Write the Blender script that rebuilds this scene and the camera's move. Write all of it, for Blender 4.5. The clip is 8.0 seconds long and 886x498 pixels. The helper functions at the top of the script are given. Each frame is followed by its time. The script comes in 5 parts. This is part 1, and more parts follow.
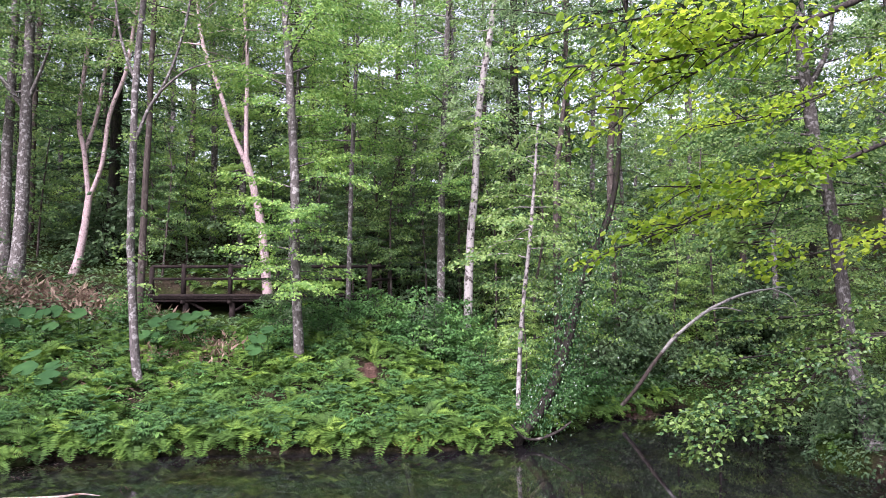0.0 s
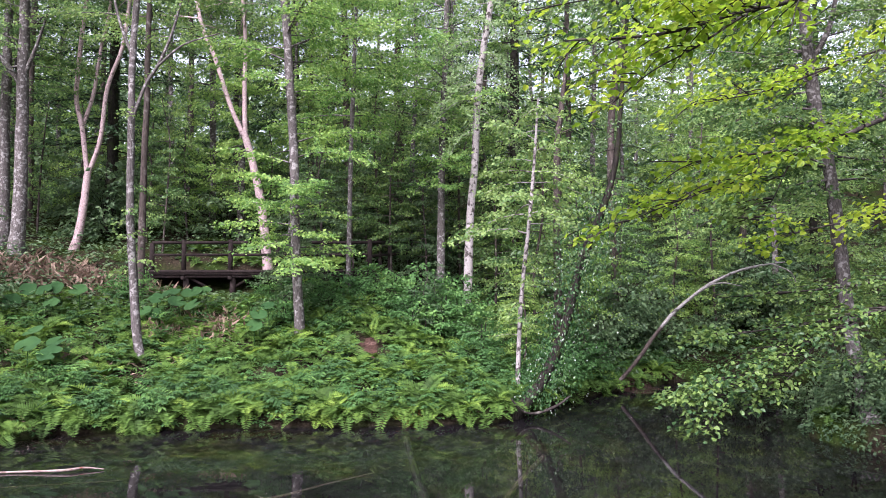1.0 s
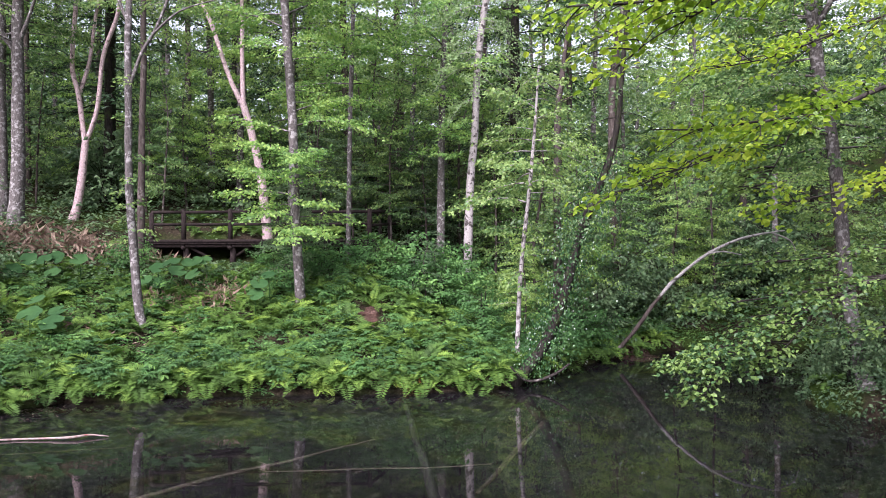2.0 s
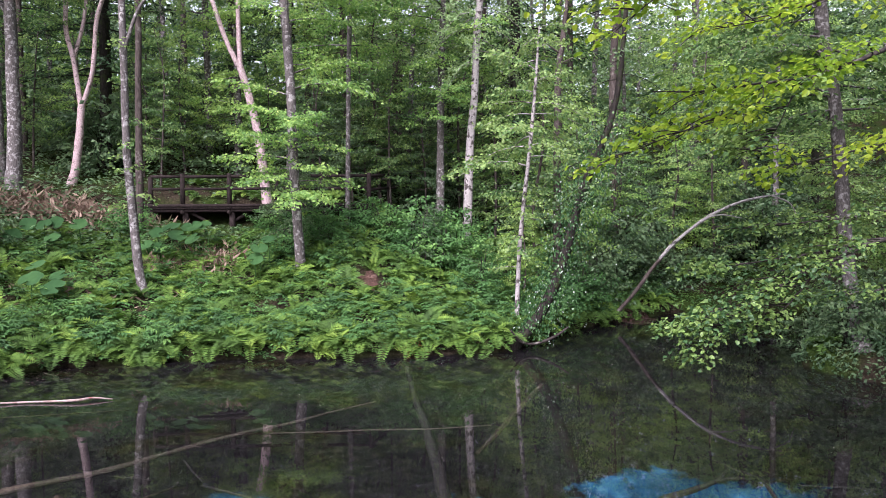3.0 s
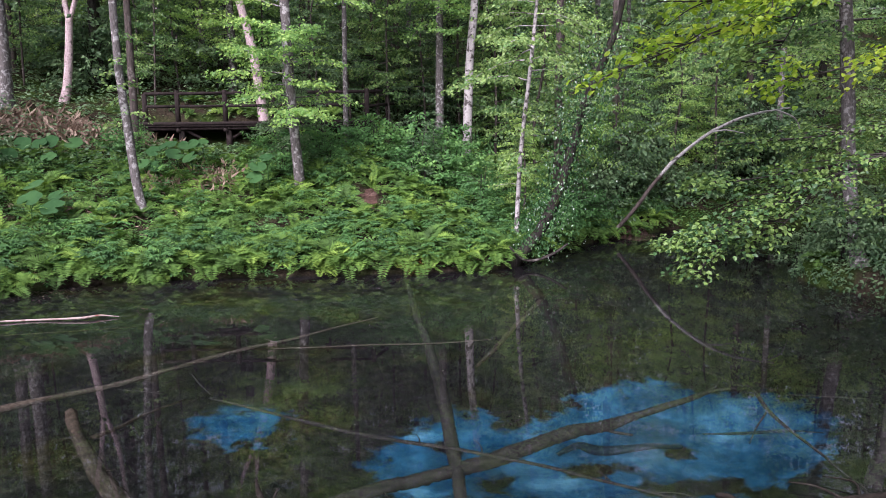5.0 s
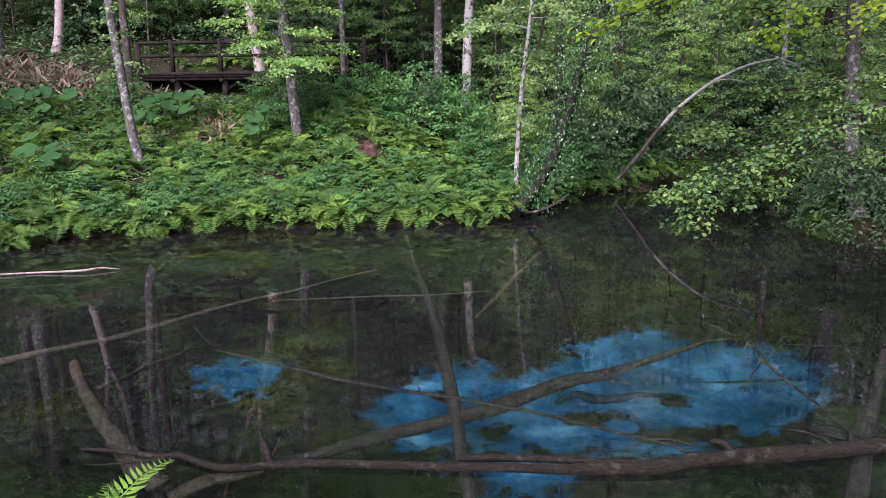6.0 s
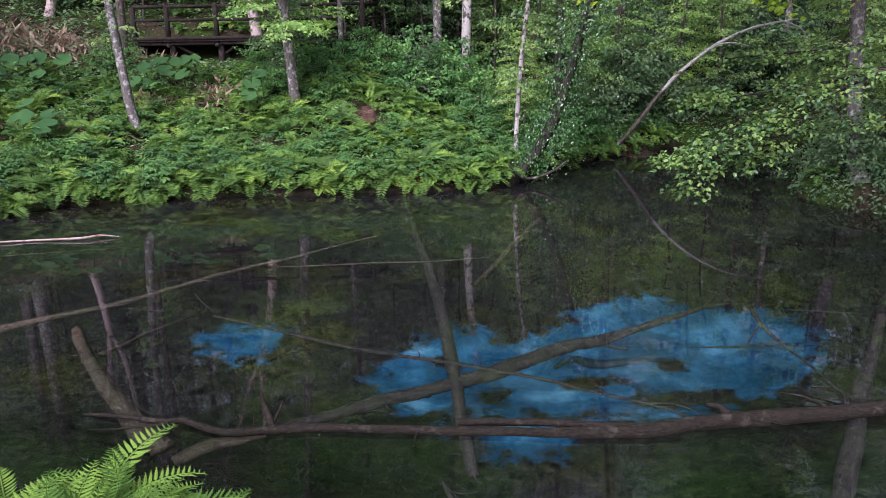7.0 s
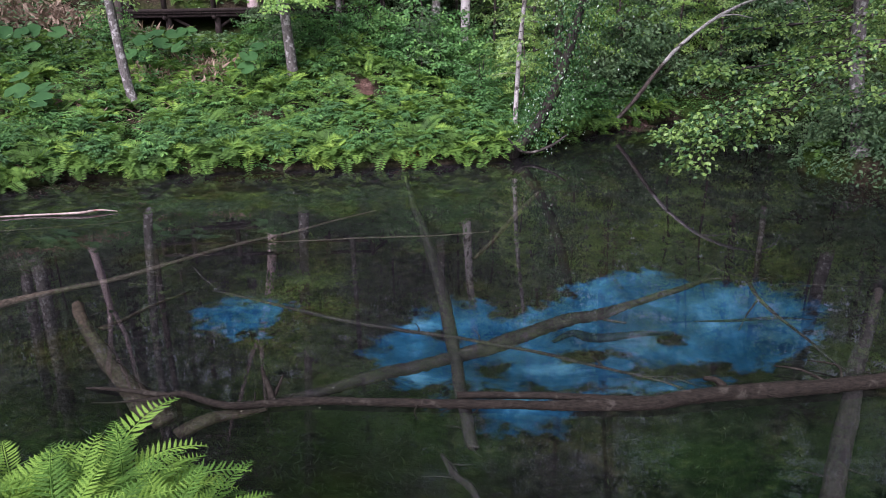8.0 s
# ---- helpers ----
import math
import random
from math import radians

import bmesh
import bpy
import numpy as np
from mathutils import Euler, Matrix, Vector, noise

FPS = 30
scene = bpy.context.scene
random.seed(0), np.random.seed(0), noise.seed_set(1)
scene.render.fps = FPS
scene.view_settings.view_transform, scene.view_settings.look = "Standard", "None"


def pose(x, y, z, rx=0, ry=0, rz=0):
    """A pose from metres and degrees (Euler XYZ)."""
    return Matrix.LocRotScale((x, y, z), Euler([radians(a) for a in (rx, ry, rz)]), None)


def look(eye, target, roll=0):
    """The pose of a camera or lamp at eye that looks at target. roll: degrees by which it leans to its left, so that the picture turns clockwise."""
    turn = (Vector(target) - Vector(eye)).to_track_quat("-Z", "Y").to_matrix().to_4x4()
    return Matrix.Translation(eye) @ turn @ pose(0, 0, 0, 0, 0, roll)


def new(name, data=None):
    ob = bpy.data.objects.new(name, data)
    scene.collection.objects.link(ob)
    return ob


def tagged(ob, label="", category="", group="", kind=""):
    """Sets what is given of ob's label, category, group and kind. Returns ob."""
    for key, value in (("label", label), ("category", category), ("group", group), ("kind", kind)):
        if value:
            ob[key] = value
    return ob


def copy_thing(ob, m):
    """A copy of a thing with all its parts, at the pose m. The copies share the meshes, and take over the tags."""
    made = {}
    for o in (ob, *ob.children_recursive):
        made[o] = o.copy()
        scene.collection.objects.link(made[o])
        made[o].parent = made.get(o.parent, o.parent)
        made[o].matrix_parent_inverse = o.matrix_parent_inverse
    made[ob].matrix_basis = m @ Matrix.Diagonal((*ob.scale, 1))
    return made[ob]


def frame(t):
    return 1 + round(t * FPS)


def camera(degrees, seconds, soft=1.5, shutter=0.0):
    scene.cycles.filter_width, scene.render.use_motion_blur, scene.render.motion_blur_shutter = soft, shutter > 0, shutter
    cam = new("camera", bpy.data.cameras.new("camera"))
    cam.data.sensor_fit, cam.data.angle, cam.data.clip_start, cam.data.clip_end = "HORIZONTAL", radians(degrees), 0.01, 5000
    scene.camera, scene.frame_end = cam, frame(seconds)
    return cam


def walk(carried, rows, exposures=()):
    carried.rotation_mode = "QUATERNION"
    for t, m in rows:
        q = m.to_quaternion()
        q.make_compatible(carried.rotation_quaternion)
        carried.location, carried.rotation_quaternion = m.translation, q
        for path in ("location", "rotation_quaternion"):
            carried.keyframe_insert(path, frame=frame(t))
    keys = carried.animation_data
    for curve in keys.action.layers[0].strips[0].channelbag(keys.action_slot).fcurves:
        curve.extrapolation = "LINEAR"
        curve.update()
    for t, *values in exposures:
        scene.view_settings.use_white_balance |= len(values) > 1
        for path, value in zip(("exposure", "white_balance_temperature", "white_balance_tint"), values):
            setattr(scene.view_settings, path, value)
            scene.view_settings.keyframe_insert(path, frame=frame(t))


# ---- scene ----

# ---------------------------------------------------------------- camera
EYE = 3.0  # metres above the pond
cam = camera(64.3, 8.0, soft=0.6)
ROWS = [  # seconds, yaw, pitch, roll
    (0.0, 0.000, 5.300, 0.000), (0.5, 0.004, 4.363, -0.047), (1.0, -0.002, 3.317, -0.080), (1.5, 0.000, 2.115, -0.121),
    (3.0, -0.011, -2.116, -0.329), (3.5, -0.005, -3.746, -0.430), (4.0, 0.021, -5.369, -0.495), (4.5, 0.035, -6.890, -0.565),
    (6.0, 0.016, -12.712, -0.778), (6.5, 0.018, -14.071, -0.856), (7.0, 0.020, -15.435, -0.928), (7.5, 0.007, -16.544, -0.960),
    (8.0, -0.015, -17.510, -0.965),
]
EXPOSURES = [(0.0, 1.62, 6180, 21), (4.0, 1.44, 6120, 20), (8.0, 1.26, 6000, 19)]
walk(cam, [(t, pose(0, 0, EYE, 0, 0, yaw) @ pose(0, 0, 0, 90 + pitch) @ pose(0, 0, 0, 0, 0, roll)) for t, yaw, pitch, roll in ROWS], EXPOSURES)

# ---------------------------------------------------------------- world and sun: bright overcast
SUN_ELEVATION, SUN_AZIMUTH = 46.0, 203.0
world = bpy.data.worlds.new("overcast_sky")
scene.world = world
world.use_nodes = True
wn, wl = world.node_tree.nodes, world.node_tree.links
sky = wn.new("ShaderNodeTexSky")
sky.sky_type, sky.sun_disc = "NISHITA", False
sky.sun_elevation, sky.sun_rotation = radians(SUN_ELEVATION), radians(SUN_AZIMUTH)
sky.air_density, sky.dust_density, sky.ozone_density = 1.0, 4.0, 1.0
wn["Background"].inputs["Strength"].default_value = 0.15
cloud = wn.new("ShaderNodeHueSaturation")  # thin cloud takes most of the blue out
cloud.inputs["Saturation"].default_value = 0.35
wl.new(sky.outputs["Color"], cloud.inputs["Color"])
wl.new(cloud.outputs["Color"], wn["Background"].inputs["Color"])
sun = new("sun", bpy.data.lights.new("sun", "SUN"))
sun.data.energy, sun.data.angle, sun.data.color = 3.2, radians(32), (1.0, 0.97, 0.94)
_e, _a = radians(SUN_ELEVATION), radians(SUN_AZIMUTH)
sun.matrix_world = look((0, 0, 40), (-math.sin(_a) * math.cos(_e), -math.cos(_a) * math.cos(_e), 40 - math.sin(_e)))

# ---------------------------------------------------------------- materials
def shader(name):
    m = bpy.data.materials.new(name)
    m.use_nodes = True
    return m, m.node_tree.nodes, m.node_tree.links, m.node_tree.nodes["Principled BSDF"]


def noise_tex(n, l, scale, detail=4.0, vector=None, rough=0.55):
    t = n.new("ShaderNodeTexNoise")
    t.inputs["Scale"].default_value, t.inputs["Detail"].default_value, t.inputs["Roughness"].default_value = scale, detail, rough
    if vector is not None:
        l.new(vector, t.inputs["Vector"])
    return t


def ramp(n, l, source, stops):
    r = n.new("ShaderNodeValToRGB")
    while len(r.color_ramp.elements) < len(stops):
        r.color_ramp.elements.new(0.5)
    for e, (at, c) in zip(r.color_ramp.elements, stops):
        e.position, e.color = at, (*c, 1.0)
    l.new(source, r.inputs["Fac"])
    return r


def mixed(n, l, fac, a, b, mode="MIX"):
    x = n.new("ShaderNodeMix")
    x.data_type, x.blend_type = "RGBA", mode
    for sock, v in ((x.inputs[0], fac), (x.inputs[6], a), (x.inputs[7], b)):
        if isinstance(v, (int, float)):
            sock.default_value = v
        elif isinstance(v, tuple):
            sock.default_value = (*v, 1.0)
        else:
            l.new(v, sock)
    return x.outputs[2]


def bump(n, l, bsdf, height, strength, distance):
    b = n.new("ShaderNodeBump")
    b.inputs["Strength"].default_value, b.inputs["Distance"].default_value = strength, distance
    l.new(height, b.inputs["Height"])
    l.new(b.outputs["Normal"], bsdf.inputs["Normal"])


def leaf_material(name, dark, mid, light, through_light=0.4, rough=0.45, blotch=0.8, single=0.45, whole=0.25):
    """Thin leaves: some of the light goes through; each leaf and each part of a plant differs a little."""
    m, n, l, b = shader(name)
    geo, info = n.new("ShaderNodeNewGeometry"), n.new("ShaderNodeObjectInfo")
    patch = noise_tex(n, l, blotch, 3.0, geo.outputs["Position"])
    add = n.new("ShaderNodeMath")
    add.operation = "MULTIPLY_ADD"
    l.new(geo.outputs["Random Per Island"], add.inputs[0])
    add.inputs[1].default_value = single
    l.new(patch.outputs["Fac"], add.inputs[2])
    shift = n.new("ShaderNodeMath")
    shift.operation = "MULTIPLY_ADD"
    l.new(info.outputs["Random"], shift.inputs[0])
    shift.inputs[1].default_value = whole
    l.new(add.outputs[0], shift.inputs[2])
    col = ramp(n, l, shift.outputs[0], [(0.45, dark), (0.8, mid), (1.0, light)])
    l.new(col.outputs["Color"], b.inputs["Base Color"])
    b.inputs["Roughness"].default_value = rough
    b.inputs["Specular IOR Level"].default_value = 0.35
    t = n.new("ShaderNodeBsdfTranslucent")
    l.new(mixed(n, l, 1.0, col.outputs["Color"], (1.0, 1.0, 0.85), "MULTIPLY"), t.inputs["Color"])
    x = n.new("ShaderNodeMixShader")
    x.inputs[0].default_value = through_light
    l.new(b.outputs[0], x.inputs[1])
    l.new(t.outputs[0], x.inputs[2])
    l.new(x.outputs[0], n["Material Output"].inputs["Surface"])
    return m


def bark_material(name, dark, light, patch_colour, patch_at=0.55, scale=9.0, stretch=0.25, relief=0.012, lying=1.0):
    """Bark: furrows along the stem, with lichen or peeled patches."""
    m, n, l, b = shader(name)
    geo = n.new("ShaderNodeNewGeometry")
    mp = n.new("ShaderNodeMapping")
    mp.inputs["Scale"].default_value = (lying, 1, stretch)
    l.new(geo.outputs["Position"], mp.inputs["Vector"])
    fur = noise_tex(n, l, scale * 2.5, 6.0, mp.outputs["Vector"], 0.65)
    pat = noise_tex(n, l, scale * 0.55, 5.0, geo.outputs["Position"], 0.6)
    base = ramp(n, l, fur.outputs["Fac"], [(0.35, dark), (0.65, light)])
    mask = ramp(n, l, pat.outputs["Fac"], [(patch_at - 0.03, (0, 0, 0)), (patch_at + 0.04, (1, 1, 1))])
    l.new(mixed(n, l, mask.outputs["Color"], base.outputs["Color"], patch_colour), b.inputs["Base Color"])
    b.inputs["Roughness"].default_value = 0.85
    b.inputs["Specular IOR Level"].default_value = 0.12
    bump(n, l, b, fur.outputs["Fac"], 0.8, relief)
    return m


LEAF_MAPLE = leaf_material("maple_leaf", (0.044, 0.1, 0.038), (0.118, 0.215, 0.076), (0.235, 0.335, 0.115), 0.5)
# Dark greyed leaf green; its tone paints in the shade under the trees
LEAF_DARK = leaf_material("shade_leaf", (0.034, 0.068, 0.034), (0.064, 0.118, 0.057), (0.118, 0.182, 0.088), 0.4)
LEAF_BIRCH = leaf_material("birch_leaf", (0.1, 0.17, 0.08), (0.18, 0.28, 0.13), (0.27, 0.38, 0.18), 0.45)
LEAF_LIME = leaf_material("lime_green_leaf", (0.12, 0.22, 0.022), (0.24, 0.37, 0.036), (0.39, 0.49, 0.055), 0.68)
# Lighter copy of the maple leaf; its colour paints light onto the crowns
LEAF_BRIGHT = leaf_material("young_maple_leaf", (0.085, 0.185, 0.055), (0.2, 0.345, 0.1), (0.355, 0.5, 0.15), 0.58)
LEAF_ALDER = leaf_material("alder_leaf", (0.025, 0.064, 0.027), (0.054, 0.116, 0.042), (0.145, 0.225, 0.06), 0.38, 0.45, 1.8, 0.55)
LEAF_FERN = leaf_material("fern_frond", (0.026, 0.058, 0.011), (0.074, 0.146, 0.024), (0.178, 0.275, 0.046), 0.35, 0.75, 1.3, 0.14, 0.36)
LEAF_WOOD_FERN = leaf_material("wood_fern_frond", (0.034, 0.082, 0.013), (0.088, 0.182, 0.028), (0.185, 0.305, 0.05), 0.42, 0.8, 3.0, 0.15, 0.55)
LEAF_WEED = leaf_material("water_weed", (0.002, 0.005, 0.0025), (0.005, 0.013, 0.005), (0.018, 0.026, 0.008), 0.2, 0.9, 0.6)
LEAF_HERB = leaf_material("herb_leaf", (0.018, 0.054, 0.016), (0.054, 0.134, 0.036), (0.125, 0.24, 0.06), 0.35, 0.7, 1.1, 0.2, 0.35)
LEAF_BUTTERBUR = leaf_material("butterbur_leaf", (0.009, 0.036, 0.009), (0.017, 0.056, 0.015), (0.03, 0.08, 0.022), 0.25, 0.95)
LEAF_CONIFER = leaf_material("spruce_needles", (0.012, 0.035, 0.014), (0.022, 0.055, 0.02), (0.04, 0.085, 0.03), 0.15, 0.55)
LEAF_DEAD = leaf_material("dead_bamboo_grass", (0.09, 0.055, 0.042), (0.16, 0.105, 0.082), (0.28, 0.2, 0.16), 0.2, 0.7)
LEAF_BUSH = leaf_material("bush_leaf", (0.034, 0.092, 0.03), (0.08, 0.185, 0.055), (0.16, 0.295, 0.085), 0.45, 0.6, 1.2, 0.25)
LEAF_IVY = leaf_material("climber_leaf", (0.02, 0.055, 0.02), (0.035, 0.085, 0.03), (0.07, 0.13, 0.05), 0.2, 0.25)
LEAF_WHITE = leaf_material("pale_climber_leaf", (0.2, 0.24, 0.22), (0.32, 0.36, 0.33), (0.45, 0.48, 0.45), 0.2, 0.4)
PETAL = leaf_material("floating_petal", (0.2, 0.2, 0.18), (0.3, 0.3, 0.27), (0.45, 0.44, 0.4), 0.1, 0.5)
MOSS_ORANGE = leaf_material("orange_moss", (0.07, 0.035, 0.01), (0.13, 0.065, 0.016), (0.2, 0.11, 0.028), 0.2, 0.8)
BARK_GREY = bark_material("grey_lichen_bark", (0.04, 0.034, 0.035), (0.12, 0.105, 0.106), (0.23, 0.215, 0.22), 0.56, 17.0)
BARK_PINK = bark_material("pinkish_smooth_bark", (0.27, 0.19, 0.205), (0.55, 0.415, 0.44), (0.13, 0.095, 0.098), 0.6, 12.0, 0.6, 0.006)
BARK_BIRCH = bark_material("white_birch_bark", (0.17, 0.15, 0.152), (0.36, 0.328, 0.34), (0.055, 0.046, 0.046), 0.55, 12.0, 2.5, 0.004)
BARK_DARK = bark_material("dark_mossy_bark", (0.006, 0.005, 0.005), (0.03, 0.025, 0.023), (0.024, 0.028, 0.013), 0.56, 10.0, 0.25, 0.02)
BARK_BROWN = bark_material("brown_bark", (0.03, 0.023, 0.022), (0.08, 0.063, 0.06), (0.12, 0.103, 0.1), 0.6, 9.0)
BARK_TWIG = bark_material("grey_brown_twig_bark", (0.012, 0.01, 0.01), (0.045, 0.037, 0.035), (0.1, 0.09, 0.085), 0.6, 14.0)
BARK_PALE = bark_material("pale_weathered_bark", (0.13, 0.12, 0.12), (0.32, 0.3, 0.305), (0.05, 0.045, 0.042), 0.6, 12.0, 1.0, 0.004)
WOOD_DRIFT = bark_material("waterlogged_wood", (0.0045, 0.0034, 0.003), (0.0195, 0.0145, 0.0122), (0.03, 0.025, 0.022), 0.6, 17.0, 1.8, 0.014, 0.5)
WOOD_SUNK = bark_material("sunken_silted_wood", (0.006, 0.0048, 0.0046), (0.031, 0.0245, 0.0235), (0.0098, 0.008, 0.0078), 0.56, 14.0, 1.0, 0.014)
WOOD_SILT = bark_material("pale_silted_wood", (0.01, 0.0075, 0.0055), (0.05, 0.037, 0.027), (0.017, 0.0115, 0.0075), 0.55, 15.0, 1.0, 0.02)
WOOD_DROWNED = bark_material("pale_drowned_bark", (0.02, 0.0155, 0.0125), (0.074, 0.057, 0.045), (0.034, 0.024, 0.018), 0.56, 14.0, 1.0, 0.014)
# Blue and dimness of the deep water put into the wood's colour
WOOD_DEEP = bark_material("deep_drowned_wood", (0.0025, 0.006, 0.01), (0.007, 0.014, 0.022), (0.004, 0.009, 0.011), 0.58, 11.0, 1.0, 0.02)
WOOD_PALE = bark_material("bleached_wood", (0.14, 0.09, 0.08), (0.3, 0.25, 0.24), (0.16, 0.05, 0.04), 0.58, 7.0, 1.0, 0.006)
WOOD_DECK = bark_material("dark_stained_timber", (0.01, 0.007, 0.007), (0.028, 0.02, 0.02), (0.042, 0.032, 0.032), 0.66, 6.0, 0.6, 0.004)
SOIL_RED = bark_material("red_brown_soil", (0.028, 0.015, 0.012), (0.075, 0.04, 0.034), (0.12, 0.075, 0.068), 0.6, 6.0, 1.0, 0.02)


def ground_material():
    """Leaf litter and soil above the water; olive weed, silt and sand coloured with the water's blue under it."""
    m, n, l, b = shader("forest_soil_and_pond_bed")
    geo = n.new("ShaderNodeNewGeometry")
    sep = n.new("ShaderNodeSeparateXYZ")
    l.new(geo.outputs["Position"], sep.inputs[0])
    fine = noise_tex(n, l, 14.0, 6.0, geo.outputs["Position"], 0.65)
    broad = noise_tex(n, l, 0.9, 5.0, geo.outputs["Position"])
    soil = ramp(n, l, fine.outputs["Fac"], [(0.3, (0.01, 0.0075, 0.006)), (0.52, (0.026, 0.02, 0.015)), (0.72, (0.06, 0.046, 0.035))])
    moss = ramp(n, l, fine.outputs["Fac"], [(0.3, (0.01, 0.018, 0.005)), (0.7, (0.035, 0.055, 0.014))])
    mk = ramp(n, l, broad.outputs["Fac"], [(0.42, (0, 0, 0)), (0.6, (1, 1, 1))])
    land = mixed(n, l, mk.outputs["Color"], soil.outputs["Color"], moss.outputs["Color"])
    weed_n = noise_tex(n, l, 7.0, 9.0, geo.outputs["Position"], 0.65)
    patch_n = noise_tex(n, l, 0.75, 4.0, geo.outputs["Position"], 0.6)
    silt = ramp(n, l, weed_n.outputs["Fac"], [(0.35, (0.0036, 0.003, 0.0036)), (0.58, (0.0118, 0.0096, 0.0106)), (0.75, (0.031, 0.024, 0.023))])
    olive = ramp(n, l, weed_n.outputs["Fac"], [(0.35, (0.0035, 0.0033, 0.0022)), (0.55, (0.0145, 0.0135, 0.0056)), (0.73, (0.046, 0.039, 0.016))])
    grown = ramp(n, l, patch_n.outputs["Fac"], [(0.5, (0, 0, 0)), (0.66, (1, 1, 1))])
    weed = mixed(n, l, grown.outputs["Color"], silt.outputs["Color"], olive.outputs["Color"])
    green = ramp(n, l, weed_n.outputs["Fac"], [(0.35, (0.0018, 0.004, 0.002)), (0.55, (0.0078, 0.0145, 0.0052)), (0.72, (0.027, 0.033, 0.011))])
    meadow_n = noise_tex(n, l, 0.55, 4.0, geo.outputs["Position"], 0.6)
    meadow = ramp(n, l, meadow_n.outputs["Fac"], [(0.4, (0, 0, 0)), (0.6, (1, 1, 1))])
    near = n.new("ShaderNodeMapRange")  # the green weed grows in the shallows on this side of the spring
    near.inputs["From Min"].default_value, near.inputs["From Max"].default_value = 7.6, 5.6
    l.new(sep.outputs["Y"], near.inputs["Value"])
    both = n.new("ShaderNodeMath")
    both.operation = "MULTIPLY"
    l.new(meadow.outputs["Color"], both.inputs[0])
    l.new(near.outputs[0], both.inputs[1])
    weed = mixed(n, l, both.outputs[0], weed, green.outputs["Color"])
    sand_attr = n.new("ShaderNodeAttribute")
    sand_attr.attribute_name = "sand"
    edge_n = noise_tex(n, l, 3.2, 6.0, geo.outputs["Position"], 0.62)
    add = n.new("ShaderNodeMath")
    add.operation = "MULTIPLY_ADD"
    l.new(edge_n.outputs["Fac"], add.inputs[0])
    add.inputs[1].default_value = 1.4
    l.new(sand_attr.outputs["Fac"], add.inputs[2])
    cut = n.new("ShaderNodeMapRange")
    cut.inputs["From Min"].default_value, cut.inputs["From Max"].default_value = 1.08, 1.28
    l.new(add.outputs[0], cut.inputs["Value"])
    sand_mask = ramp(n, l, cut.outputs[0], [(0.0, (0, 0, 0)), (1.0, (1, 1, 1))])
    # The deep water's blue goes straight into the sand's own colour.
    sand_n = noise_tex(n, l, 1.2, 9.0, geo.outputs["Position"], 0.65)
    sand = ramp(n, l, sand_n.outputs["Fac"], [(0.34, (0.002, 0.011, 0.026)), (0.45, (0.006, 0.03, 0.06)), (0.56, (0.015, 0.062, 0.108)), (0.66, (0.05, 0.135, 0.19))])
    depth_n = noise_tex(n, l, 0.95, 6.0, geo.outputs["Position"], 0.6)
    veil = ramp(n, l, depth_n.outputs["Fac"], [(0.48, (0, 0, 0)), (0.66, (0.85, 0.85, 0.85))])
    silted = mixed(n, l, veil.outputs["Color"], sand.outputs["Color"], (0.0035, 0.019, 0.036))  # darkening by depth mixed into the sand's colour
    bed = mixed(n, l, sand_mask.outputs["Color"], weed, silted)
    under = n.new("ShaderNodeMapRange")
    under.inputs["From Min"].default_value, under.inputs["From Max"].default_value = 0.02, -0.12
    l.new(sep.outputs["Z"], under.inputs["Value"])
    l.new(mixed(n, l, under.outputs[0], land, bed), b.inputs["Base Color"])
    b.inputs["Roughness"].default_value = 0.9
    b.inputs["Specular IOR Level"].default_value = 0.0  # wet through: no gloss of its own
    bump(n, l, b, fine.outputs["Fac"], 0.7, 0.03)
    return m


def water_material():
    """Clear spring water with faint ripples and an even blue tint."""
    m, n, l, b = shader("clear_spring_water")
    b.inputs["Base Color"].default_value = (0.72, 0.84, 0.91, 1)
    b.inputs["Transmission Weight"].default_value = 1.0
    b.inputs["Roughness"].default_value = 0.0
    b.inputs["IOR"].default_value = 1.333
    geo = n.new("ShaderNodeNewGeometry")
    mp = n.new("ShaderNodeMapping")
    mp.inputs["Scale"].default_value = (1.0, 1.6, 1.0)
    l.new(geo.outputs["Position"], mp.inputs["Vector"])
    rip = noise_tex(n, l, 4.5, 3.0, mp.outputs["Vector"])
    bump(n, l, b, rip.outputs["Fac"], 0.014, 0.01)
    return m


GROUND_MAT, WATER_MAT = ground_material(), water_material()

# ---------------------------------------------------------------- mesh helpers
rng = np.random.default_rng(11)


